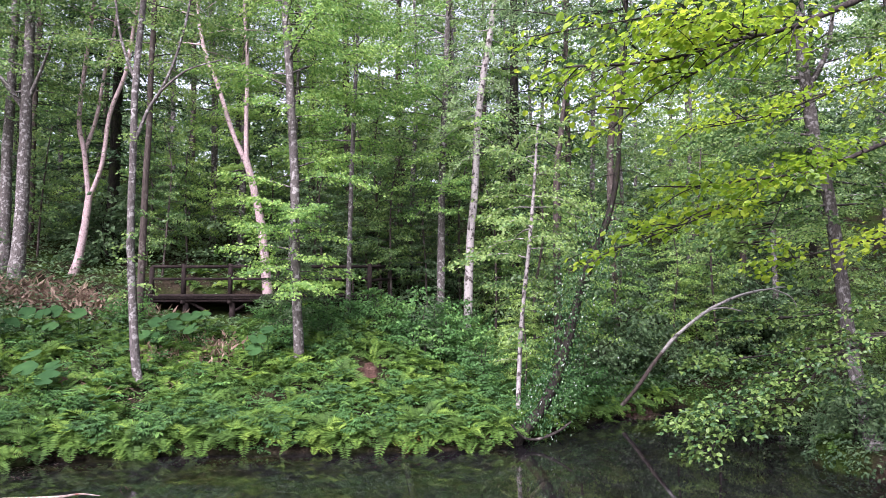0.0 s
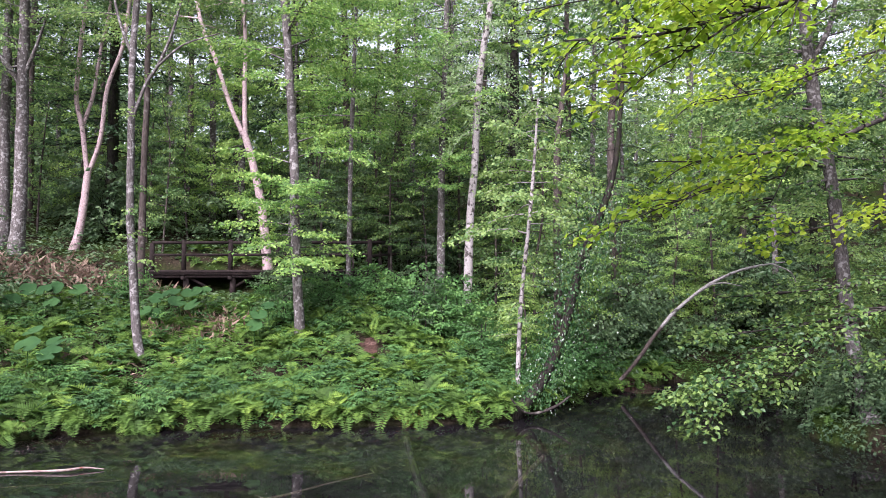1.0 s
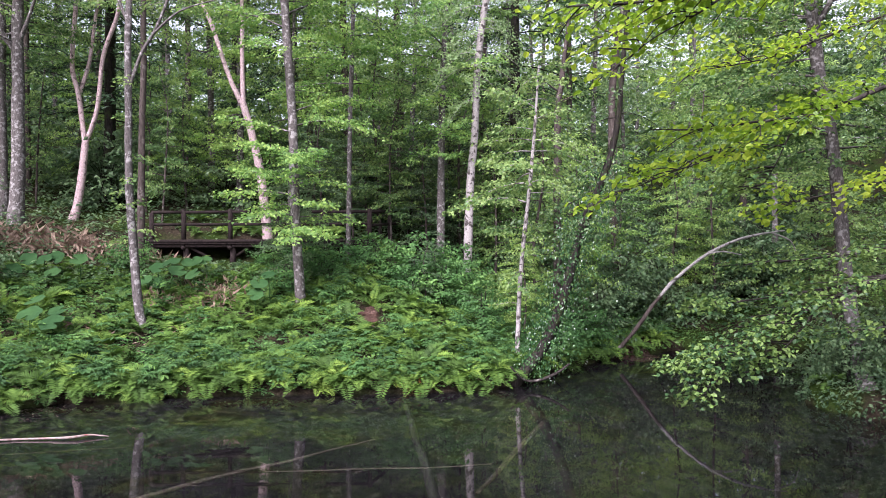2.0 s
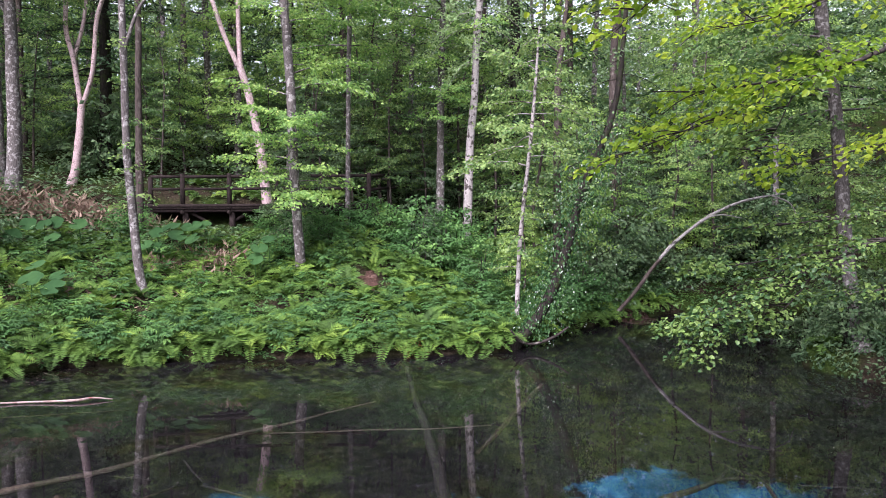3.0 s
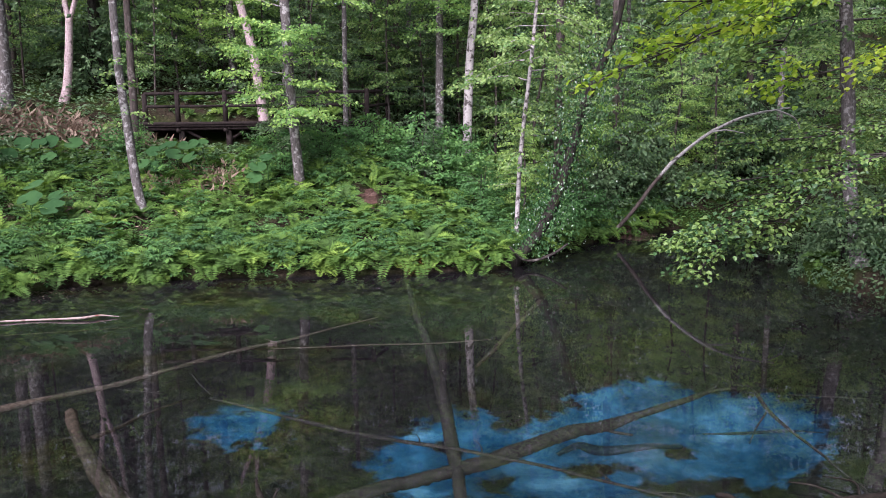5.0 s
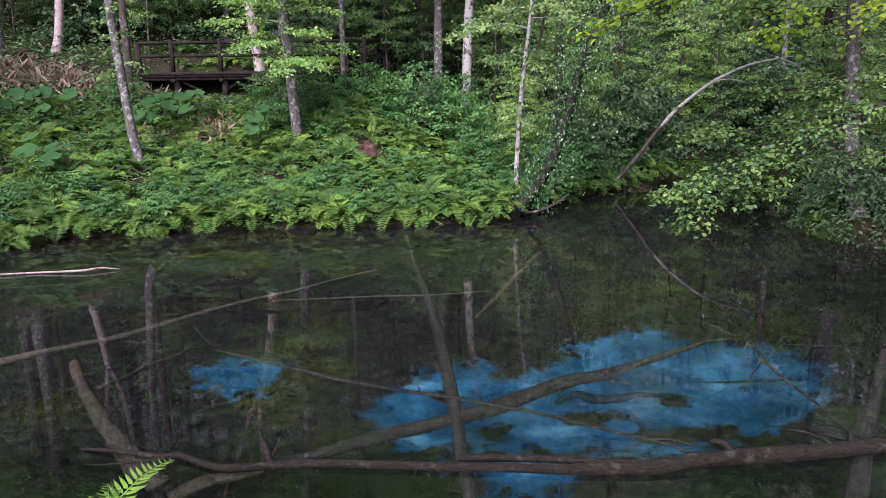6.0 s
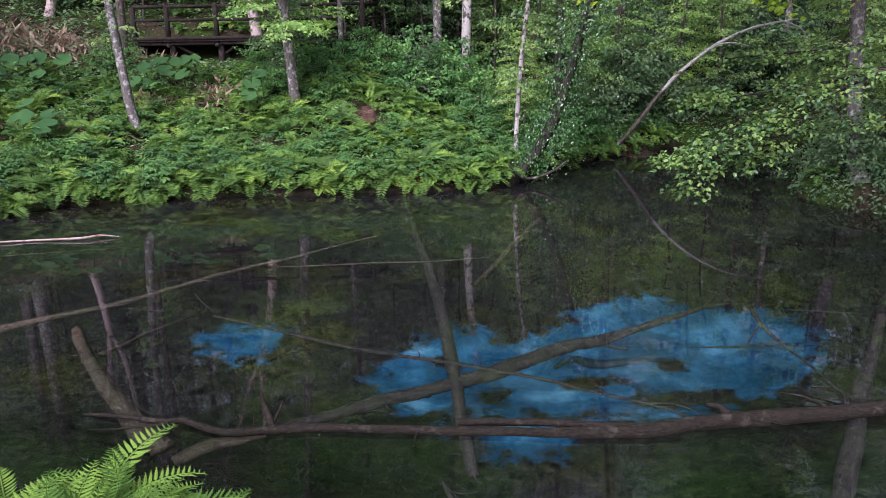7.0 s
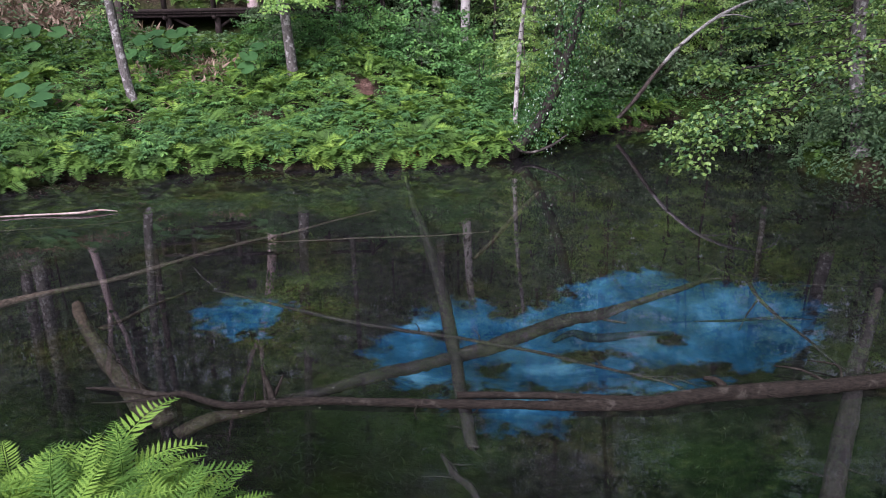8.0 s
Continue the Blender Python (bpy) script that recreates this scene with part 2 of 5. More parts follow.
class Geo:
    """Gathers vertices and faces for one mesh."""

    def __init__(self):
        self.v, self.f, self.n = [], [], 0

    def add(self, verts, faces):
        verts = np.asarray(verts, float)
        self.v.append(verts)
        if isinstance(faces, np.ndarray):
            self.f += (faces + self.n).tolist()
        else:
            self.f += [[i + self.n for i in f] for f in faces]
        self.n += len(verts)

    def tube(self, path, radii, sides=8, rough=0.0, cap=True, fine=4):
        """A round stem along a smooth path; radii are spread evenly along it."""
        p = smooth_path(path, fine)
        k = len(p)
        r = np.interp(np.linspace(0, 1, k), np.linspace(0, 1, len(radii)), radii)
        tan = np.gradient(p, axis=0)
        tan /= np.linalg.norm(tan, axis=1)[:, None] + 1e-9
        ref = np.array([1.0, 0, 0]) if abs(tan[:, 0]).mean() < 0.7 else np.array([0, 0, 1.0])
        a = np.cross(tan, ref)
        a /= np.linalg.norm(a, axis=1)[:, None] + 1e-9
        c = np.cross(tan, a)
        th = np.arange(sides) * 2 * np.pi / sides
        along = np.concatenate([[0], np.cumsum(np.linalg.norm(np.diff(p, axis=0), axis=1))])
        lumps = np.zeros((k, sides))
        if rough:
            for m in range(4):  # knots and hollows
                lumps += np.sin(along[:, None] * (2.2, 4.7, 8.1, 13.0)[m] + (m % 3 + 1) * th[None] + rng.uniform(0, 6.28)) * (0.9, 0.8, 0.6, 0.5)[m]
        rr = r[:, None] * (1 + rough * (lumps + (0.75 if fine > 12 else 0.35) * rng.normal(size=(k, sides))))
        v = p[:, None] + rr[..., None] * (np.cos(th)[None, :, None] * a[:, None] + np.sin(th)[None, :, None] * c[:, None])
        i, j = np.meshgrid(np.arange(k - 1), np.arange(sides), indexing="ij")
        q = np.stack([i * sides + j, i * sides + (j + 1) % sides, (i + 1) * sides + (j + 1) % sides, (i + 1) * sides + j], -1).reshape(-1, 4)
        faces = q.tolist()
        if cap:
            faces += [list(range(sides))[::-1], [(k - 1) * sides + s for s in range(sides)]]
        self.add(v.reshape(-1, 3), faces)
        return p

    def leaves(self, p, d, nrm, length, width, oval=False, fold=0.12, bend=0.12):
        """Many leaves at once: base points, directions, normals, lengths and widths."""
        if len(p) == 0:
            return
        d = d / (np.linalg.norm(d, axis=1)[:, None] + 1e-9)
        s = np.cross(d, nrm)
        s /= np.linalg.norm(s, axis=1)[:, None] + 1e-9
        u = np.cross(s, d)
        length, width = length[:, None], width[:, None]
        if oval == 2:  # broad round leaf, two halves folded on the midrib
            rows = [(0, 0, 0), (0.1, 0.33, fold), (0.42, 0.5, fold), (0.8, 0.36, fold * 0.6), (1.0, 0, -bend), (0.8, -0.36, fold * 0.6), (0.42, -0.5, fold), (0.1, -0.33, fold)]
            quads = [[0, 1, 2, 3, 4], [0, 4, 5, 6, 7]]
        elif oval:
            rows = [(0, 0, 0), (0.28, 0.46, fold), (0.7, 0.4, fold), (1.0, 0, -bend), (0.7, -0.4, fold), (0.28, -0.46, fold)]
            quads = [[0, 1, 2, 3], [0, 3, 4, 5]]
        else:
            rows = [(0, 0, 0), (0.45, 0.5, fold), (1.0, 0, -bend), (0.45, -0.5, fold)]
            quads = [[0, 1, 2], [0, 2, 3]]
        v = np.stack([p + d * length * a + s * width * w + u * width * h for a, w, h in rows], 1)
        k = len(rows)
        f = (np.arange(len(p))[:, None, None] * k + np.array(quads)[None]).reshape(-1, len(quads[0]))
        self.add(v.reshape(-1, 3), f)

    def box(self, centre, size, turn=0.0, bevel=0.006):
        bm = bmesh.new()
        bmesh.ops.create_cube(bm, size=1.0, matrix=Matrix.Translation(centre) @ Matrix.Rotation(turn, 4, "Z") @ Matrix.Diagonal((*size, 1)))
        bmesh.ops.bevel(bm, geom=list(bm.edges), offset=bevel, segments=1, affect="EDGES")
        bm.verts.index_update()
        self.add([v.co[:] for v in bm.verts], [[v.index for v in f.verts] for f in bm.faces])
        bm.free()

    def mesh(self, name, material, smooth=False):
        me = bpy.data.meshes.new(name)
        me.from_pydata(np.concatenate(self.v).tolist() if self.v else [], [], self.f)
        me.materials.append(material)
        if smooth:
            me.polygons.foreach_set("use_smooth", [True] * len(me.polygons))
        me.update()
        return me


def smooth_path(path, fine=4):
    """A Catmull-Rom curve through the given points."""
    p = np.asarray(path, float)
    if len(p) < 3:
        return np.array([p[0] + (p[-1] - p[0]) * t for t in np.linspace(0, 1, max(2, fine))])
    e = np.vstack([2 * p[0] - p[1], p, 2 * p[-1] - p[-2]])
    out = []
    for i in range(len(p) - 1):
        a, b, c, d = e[i:i + 4]
        for t in np.arange(fine) / fine:
            out.append(0.5 * (2 * b + (c - a) * t + (2 * a - 5 * b + 4 * c - d) * t * t + (3 * b - a - 3 * c + d) * t ** 3))
    return np.array(out + [p[-1]])


def part(name, geo, material, parent=None, label="", smooth=True):
    """One mesh object, under a thing where one is given."""
    ob = new(name, geo.mesh(name, material, smooth))
    if parent is not None:
        ob.parent = parent
    return tagged(ob, label)


def thing(name, label, category, group="", at=(0, 0, 0)):
    ob = new(name)
    ob.location = at
    return tagged(ob, label, category, group)


# ---------------------------------------------------------------- the lie of the land
SHORE = np.array([
    (-30, 7.5), (-18, 9.5), (-13, 11.2), (-10.6, 12.6), (-8.9, 13.9), (-8.1, 14.8), (-6, 15.45), (-3.5, 15.7), (-1, 15.85), (1.2, 16.2), (2.1, 17.3),
    (3.4, 19.4), (5, 20.9), (7.3, 22.9), (9.8, 24), (12, 23), (11, 19.5), (8.6, 16.2), (7.5, 14.7), (7.6, 13.9), (8.3, 12.5), (7.6, 10.4),
    (6.6, 8.0), (5.6, 6.0), (4.5, 4.0), (3.0, 2.7), (0.8, 2.5), (-0.9, 2.9), (-1.6, 3.5), (-2.6, 3.9), (-4.2, 4.2), (-7, 3.6), (-14, 2.5), (-30, 2.0)])
SAND_MAIN = [(-0.76, 7.91), (-0.49, 8.20), (-0.12, 9.02), (0.40, 8.89), (0.66, 8.69), (0.87, 8.39), (1.24, 8.61), (1.56, 9.00), (2.03, 9.54), (2.53, 9.79), (3.14, 9.96), (3.46, 9.72), (3.57, 9.36),
             (4.4, 9.35), (4.66, 8.75), (4.64, 8.2), (4.45, 7.62), (4.05, 7.2), (3.4, 6.96), (2.89, 6.87), (1.93, 6.89), (1.19, 6.91), (0.45, 6.97), (-0.36, 6.94), (-0.63, 7.25)]
SAND_SMALL = [(-3.24, 8.55), (-3.20, 8.83), (-2.98, 9.08), (-2.68, 9.14), (-2.29, 9.04), (-2.20, 8.83), (-2.33, 8.55), (-2.20, 8.30), (-2.54, 8.20), (-2.96, 8.30)]
SAND_FRONT = [(-0.03, 6.62), (0.44, 6.73), (1.29, 6.55), (1.20, 6.23), (0.80, 6.07), (0.50, 6.15), (0.36, 6.40)]
WEED_MOUNDS = [(2.66, 7.2, 0.62, 0.3), (2.84, 8.08, 0.2, 0.2), (0.56, 7.45, 0.2, 0.24), (1.7, 7.75, 0.5, 0.16), (0.0, 8.25, 0.25, 0.2)]  # dark growth within the spring: centre, half-widths


def inside_distance(x, y, poly):
    """Metres to the outline: positive inside it, negative outside."""
    poly = np.asarray(poly, float)
    best, odd = np.full(x.shape, 1e9), np.zeros(x.shape, bool)
    for (ax, ay), (bx, by) in zip(poly, np.roll(poly, -1, axis=0)):
        ex, ey = bx - ax, by - ay
        t = np.clip(((x - ax) * ex + (y - ay) * ey) / (ex * ex + ey * ey), 0, 1)
        best = np.minimum(best, np.hypot(x - ax - t * ex, y - ay - t * ey))
        if ay != by:
            odd ^= ((ay > y) != (by > y)) & (x < ax + (y - ay) / (by - ay) * ex)
    return np.where(odd, best, -best)


def waves(x, y, step, seed):
    """Soft unevenness from a few sine waves."""
    r = np.random.default_rng(seed)
    out = np.zeros(np.shape(x))
    for k in range(7):
        a, ph, f = r.uniform(0, 6.28), r.uniform(0, 6.28), r.uniform(0.6, 2.2) / step
        out = out + np.sin((x * math.cos(a) + y * math.sin(a)) * f * 6.28 + ph) / 7
    return out


def sstep(a, b, v):
    t = np.clip((v - a) / (b - a), 0, 1)
    return t * t * (3 - 2 * t)


def height(x, y):
    x, y = np.asarray(x, float), np.asarray(y, float)
    d = inside_distance(x, y, SHORE)
    o = np.maximum(-d, 0)
    far = sstep(8, 13, y) * (1 - 0.6 * sstep(6.5, 8.5, x) * (1 - sstep(17, 24, y)))
    lip = (0.22 + 0.16 * sstep(6.5, 7.5, x) * (1 - sstep(16, 18, y))) * sstep(0, 0.1, o)
    slope = 0.15 + 0.2 * far
    rise = slope * np.minimum(o, 30) + far * 0.22 * np.clip(o - 30, 0, 42) + 0.1 * np.clip(o - 72, 0, 500)
    near = 1 - sstep(5, 9, y)
    rise = rise * (1 - near) + np.minimum(rise * 1.8, 1.15) * near
    land = lip + rise + (0.16 * waves(x, y, 2.6, 1) + 0.05 * waves(x, y, 0.7, 2)) * sstep(0.1, 1.2, o)
    land = land - 0.42 * sstep(22.3, 23.2, y) * (1 - sstep(25.4, 26.2, y)) * sstep(-11, -10, x) * (1 - sstep(-3.6, -2.6, x))  # hollow under the walkway
    bed = -(0.12 + 0.75 * sstep(0, 1.4, d) + 0.73 * sstep(1.0, 3.0, d)) + 0.1 * waves(x, y, 1.8, 3) * sstep(0.3, 2, d)
    bed = bed - 0.25 * sstep(-0.2, 0.7, inside_distance(x, y, SAND_MAIN))
    return np.where(d > 0, bed, land)


def spaced(lo, a, b, hi, fine):
    """Grid lines: fine from a to b, ever wider beyond."""
    mid = list(np.arange(a, b, fine))
    out, s, v = [], fine, b
    while v < hi:
        out.append(v)
        s *= 1.25
        v += s
    out.append(hi)
    s, v, low = fine, a, []
    while v > lo:
        s *= 1.25
        v -= s
        low.append(max(v, lo))
    return np.array(low[::-1] + mid + out)


def build_ground():
    gx, gy = spaced(-600, -16, 12, 600, 0.16), spaced(-300, 1.5, 27, 900, 0.16)
    x, y = np.meshgrid(gx, gy)
    v = np.stack([x, y, height(x, y)], -1).reshape(-1, 3)
    w, h = len(gx), len(gy)
    i, j = np.meshgrid(np.arange(h - 1), np.arange(w - 1), indexing="ij")
    g = Geo()
    g.add(v, np.stack([i * w + j, i * w + j + 1, (i + 1) * w + j + 1, (i + 1) * w + j], -1).reshape(-1, 4))
    ob = tagged(part("ground", g, GROUND_MAT), "wooded bank of leaf litter and soil dipping into the pond bed", "ground", kind="structure")
    fx, fy = v[:, 0], v[:, 1]
    sand = np.maximum.reduce([inside_distance(fx, fy, p) for p in (SAND_MAIN, SAND_SMALL, SAND_FRONT)])
    for mx, my, rx, ry in WEED_MOUNDS:
        sand = np.minimum(sand, (np.hypot((fx - mx) / rx, (fy - my) / ry) - 1) * min(rx, ry) * 2.5)
    ob.data.attributes.new("sand", "FLOAT", "POINT").data.foreach_set("value", np.clip(0.5 + sand * 0.9, 0, 1))


def build_water():
    g = Geo()
    gx, gy = np.linspace(-31, 14, 46), np.linspace(1, 26, 26)
    x, y = np.meshgrid(gx, gy)
    i, j = np.meshgrid(np.arange(25), np.arange(45), indexing="ij")
    g.add(np.stack([x, y, 0 * x], -1).reshape(-1, 3), np.stack([i * 46 + j, i * 46 + j + 1, (i + 1) * 46 + j + 1, (i + 1) * 46 + j], -1).reshape(-1, 4))
    ob = tagged(part("water", g, WATER_MAT), "clear still blue-tinted spring pond over blue-coloured sand", "water", kind="structure")
    ob.visible_shadow = False


build_ground()
build_water()


def ground_z(x, y):
    return float(height(np.array([x]), np.array([y]))[0])


# ---------------------------------------------------------------- leafy limbs
def spray(start, azimuth, length, rise, droop, size, gap=0.16, step=0.07, spread=0.42, lift=0.85):
    """A flat leafy bough: side twigs left and right of a limb, with leaves along them. Gives the limb's path and the leaves."""
    h = np.array([math.cos(azimuth), math.sin(azimuth), 0])
    up = np.array([0, 0, 1.0])
    at = lambda s: start + h * (s * length)[:, None] + up * ((rise * s - droop * s * s) * length)[:, None]
    limb = at(np.linspace(0, 1, 5))
    nt = int(length / gap) + 3
    s = np.linspace(0.18, 1.0, nt)
    base = at(s)
    ang = azimuth + np.where(np.arange(nt) % 2, 1, -1) * rng.uniform(0.6, 1.25, nt) * (1.1 - 0.6 * s)
    tl = length * spread * (1.08 - s) ** 0.6 * rng.uniform(0.6, 1.2, nt) + 0.15
    nl = int(tl.max() / step) + 1
    u = (np.arange(nl) + 0.5) * step
    ok = u[None, :] < tl[:, None]
    tw = np.stack([np.cos(ang), np.sin(ang), rng.normal(0, 0.15, nt)], -1)
    p = base[:, None] + tw[:, None] * u[None, :, None]
    p[..., 2] -= 0.12 * u[None, :] ** 2
    p = p + rng.normal(0, 0.035, p.shape)
    a = ang[:, None] + np.where(np.arange(nl) % 2, 1, -1)[None, :] * rng.uniform(0.4, 1.3, (nt, nl))
    d = np.stack([np.cos(a), np.sin(a), rng.normal(-0.45, 0.4, a.shape)], -1)
    nrm = np.stack([rng.normal(0, lift, a.shape), rng.normal(0, lift, a.shape), np.ones(a.shape)], -1)
    ln = size * rng.uniform(0.7, 1.35, a.shape)
    return limb, p[ok], d[ok], nrm[ok], ln[ok]


def crown(specs, wood, green, size, ratio=0.62, oval=False, gap=0.16, step=0.07, spread=0.42, thick=0.022):
    """Adds limbs to the wood and leaves to the green mesh. specs: start, azimuth, length, rise, droop."""
    for start, az, length, rise, droop in specs:
        limb, p, d, nrm, ln = spray(np.asarray(start, float), az, length, rise, droop, size, gap, step, spread)
        wood.tube(limb, [thick * length * 0.5 + 0.004, 0.004], 3, cap=False, fine=1)
        green.leaves(p, d, nrm, ln, ln * ratio, oval)


def limb_specs(path, low, high, count, length, rise=0.25, droop=0.3, bias=None, top_short=0.55):
    """Limbs round a stem between two heights, spiralling up, shorter towards the top."""
    p = smooth_path(path, 6)
    out, az = [], rng.uniform(0, 6.28)
    for k in range(count):
        z = low + (high - low) * (k + rng.uniform(0, 0.8)) / count
        i = int(np.argmin(abs(p[:, 2] - z)))
        az += 2.4 + rng.normal(0, 0.35)
        a = az if bias is None or rng.random() > 0.5 else bias + rng.normal(0, 0.8)
        f = 1 - top_short * (k / count)
        out.append((p[i], a, length * f * rng.uniform(0.7, 1.25), rise + rng.normal(0, 0.12), droop + rng.normal(0, 0.1)))
    return out


def tree(name, label, category, stems, radii, bark, leaf, limbs, size=0.098, group="", gap=0.104, step=0.046, spread=0.42, oval=False, rough=0.05):
    """A tree from its stems (first the trunk, then the forks) and the limbs that carry its leaves."""
    base = Vector(stems[0][0])
    t = thing(name, label, category, group, base)
    off = np.array(base)
    wood, green = Geo(), Geo()
    for k, (path, rad) in enumerate(zip(stems, radii)):
        g = Geo()
        p = [np.array(q) - off for q in path]
        if k == 0:
            p = [p[0] - np.array([0, 0, 0.3])] + p
            rad = [rad[0] * 1.5] + list(rad)
        g.tube(p, rad, 10 if k == 0 else 7, rough, cap=False, fine=5)
        part("trunk" if k == 0 else "limb", g, bark, t)
    crown([(np.asarray(s[0]) - off, *s[1:]) for s in limbs], wood, green, size, gap=gap, step=step, spread=spread, oval=oval)
    if wood.n:
        tagged(part("branchwork", wood, bark, t), kind="stuff")
        part("crown", green, leaf, t, smooth=False)
    return t


# ---------------------------------------------------------------- trees of the far bank
def grounded(path):
    """The same line, begun on the ground."""
    x, y, _ = path[0]
    return [(x, y, ground_z(x, y))] + [p for p in path[1:]]


FRONT = -math.pi / 2  # towards the pond


def far_bank_trees():
    a = grounded([(-7.67, 18.00, 1.11), (-7.77, 18.00, 1.82), (-7.95, 18.00, 3.81), (-8.03, 18.00, 5.27), (-8.05, 18.00, 7.49), (-8.06, 18.00, 9.15), (-7.93, 18.00, 11.31), (-7.84, 18.10, 13.65), (-7.74, 18.10, 15.58), (-7.6, 18.2, 19.5)])
    a_r = [(-8.05, 18.00, 7.36), (-7.71, 18.00, 8.31), (-7.39, 18.00, 8.85), (-7.02, 18.00, 9.77), (-6.72, 18.00, 11.15), (-6.58, 17.91, 12.87)]
    a_r2 = [(-7.36, 17.91, 8.79), (-6.67, 17.81, 9.31), (-5.72, 17.71, 9.57)]
    a_l = [(-8.07, 18.00, 9.10), (-8.36, 18.00, 9.83), (-8.57, 18.00, 10.61), (-8.81, 18.00, 12.20)]
    tree("ash_tree", "slender grey tree with lichen-spotted bark on the pond bank", "tree", [a, a_r, a_r2, a_l],
         [[0.115, 0.095, 0.085, 0.072, 0.045], [0.048, 0.026], [0.034, 0.015], [0.048, 0.026]], BARK_GREY, LEAF_MAPLE,
         limb_specs(a, 3.4, 5.2, 7, 0.55) + limb_specs(a, 5.6, 9.5, 4, 0.5) + limb_specs(a, 11.5, 19.5, 34, 1.9) + limb_specs(a_r, 9, 13, 8, 1.3) + limb_specs(a_l, 10, 12.5, 5, 1.2))
    b = grounded([(-13.64, 26.0, 3.55), (-13.5, 26.0, 5.01), (-13.31, 26.0, 6.28), (-13.21, 26.0, 7.34)])
    b1 = [(-13.21, 26.0, 7.2), (-13.46, 26.0, 9.05), (-13.71, 26.0, 10.24), (-13.59, 26.0, 12.32), (-13.38, 26.0, 14.66), (-13.3, 26, 17), (-13.1, 26.2, 22)]
    b2 = [(-13.5, 26.1, 9.12), (-13.22, 26.3, 10.44), (-12.98, 26.3, 12.21), (-12.71, 26.3, 13.55), (-12.5, 26.3, 16), (-12.2, 26.5, 20)]
    b3 = [(-13.2, 26, 7.25), (-12.68, 25.8, 8.56), (-12.41, 25.7, 10.48), (-11.9, 25.7, 12.0), (-11.69, 25.7, 13.53), (-11.4, 25.7, 16), (-11.0, 25.8, 21)]
    tree("pink_barked_tree", "many-stemmed tree with smooth pinkish bark", "tree", [b, b1, b2, b3],
         [[0.17, 0.14, 0.125], [0.095, 0.08, 0.05], [0.075, 0.04], [0.09, 0.055]], BARK_PINK, LEAF_MAPLE,
         limb_specs(b1, 10.5, 14, 5, 1.4) + limb_specs(b1, 14, 22, 28, 2.6) + limb_specs(b2, 14, 20, 20, 2.4) + limb_specs(b3, 12.5, 21, 26, 2.4), rough=0.03)
    c = grounded([(-6.46, 26.0, 4.39), (-6.76, 26.0, 6.28), (-7.09, 26.0, 7.76), (-7.39, 26.0, 8.79)])
    c1 = [(-7.36, 26.0, 8.6), (-7.91, 26.0, 9.81), (-8.53, 26.0, 11.66), (-9.0, 26.0, 12.77), (-9.33, 26.0, 14.32), (-9.6, 26, 17), (-9.9, 26.1, 21.5)]
    c2 = [(-7.36, 26.0, 8.6), (-7.42, 26.0, 10.57), (-7.42, 26.0, 12.54), (-7.58, 26.0, 14.55), (-7.6, 26, 17.5), (-7.5, 26.1, 22.5)]
    tree("pink_barked_tree", "leaning forked tree with peeling pinkish bark behind the walkway", "tree", [c, c1, c2],
         [[0.17, 0.14, 0.125], [0.095, 0.07, 0.045], [0.095, 0.065, 0.04]], BARK_PINK, LEAF_MAPLE,
         limb_specs(c1, 13, 21.5, 30, 2.6) + limb_specs(c2, 12.5, 22.5, 36, 2.8), rough=0.03)
    d = grounded([(-4.01, 19.84, 1.82), (-4.05, 19.84, 2.48), (-4.17, 19.84, 4.53), (-4.20, 19.84, 6.15), (-4.27, 19.84, 7.45), (-4.44, 19.84, 9.94), (-4.60, 19.84, 12.15), (-4.64, 19.84, 14.86), (-4.64, 19.84, 16.58), (-4.5, 19.9, 20.5)])
    tree("maple_tree", "grey-barked maple with layered light green sprays on the bank", "tree", [d], [[0.14, 0.13, 0.12, 0.1, 0.05]], BARK_GREY, LEAF_BRIGHT,
         limb_specs(d, 3.7, 6.0, 15, 1.9, 0.05, 0.2, FRONT, 0.1) + limb_specs(d, 6.4, 9.5, 10, 2.3, 0.2, 0.3, 0.4) + limb_specs(d, 9.2, 20.4, 50, 2.8, 0.25, 0.3, -0.3))
    e = grounded([(-14.55, 24.0, 3.51), (-14.49, 24.0, 5.63), (-14.49, 24.0, 7.4), (-14.52, 24.0, 9.99), (-14.53, 24.0, 12.42), (-14.56, 24.0, 15), (-14.5, 24.1, 20)])
    tree("oak_tree", "stout grey tree with crooked upper boughs", "tree", [e, [(-14.52, 24, 10), (-15.3, 23.6, 11.2), (-15.9, 23.4, 11.5), (-16.6, 23.2, 12.2)], [(-14.52, 24, 10.3), (-13.9, 23.7, 11.4), (-13.4, 23.5, 12.6)]],
         [[0.24, 0.2, 0.17, 0.1], [0.09, 0.03], [0.08, 0.03]], BARK_GREY, LEAF_MAPLE, limb_specs(e, 10.5, 20, 46, 2.9, 0.2, 0.3, FRONT))
    e2 = grounded([(-15.63, 25.0, 4.13), (-15.66, 25.0, 6.15), (-15.72, 25.0, 8.61), (-15.71, 25.0, 11.33), (-15.7, 25.0, 15.5), (-15.6, 25.1, 21)])
    tree("oak_tree", "grey tree with furrowed bark at the wood's edge", "tree", [e2], [[0.2, 0.16, 0.1]], BARK_GREY, LEAF_MAPLE, limb_specs(e2, 9.5, 21, 36, 2.6))
    f = grounded([(-9.44, 22.0, 3.0), (-9.41, 22.0, 6.67), (-9.37, 22.0, 8.85), (-9.37, 22.0, 11.26), (-9.3, 22, 14), (-9.2, 22.1, 18)])
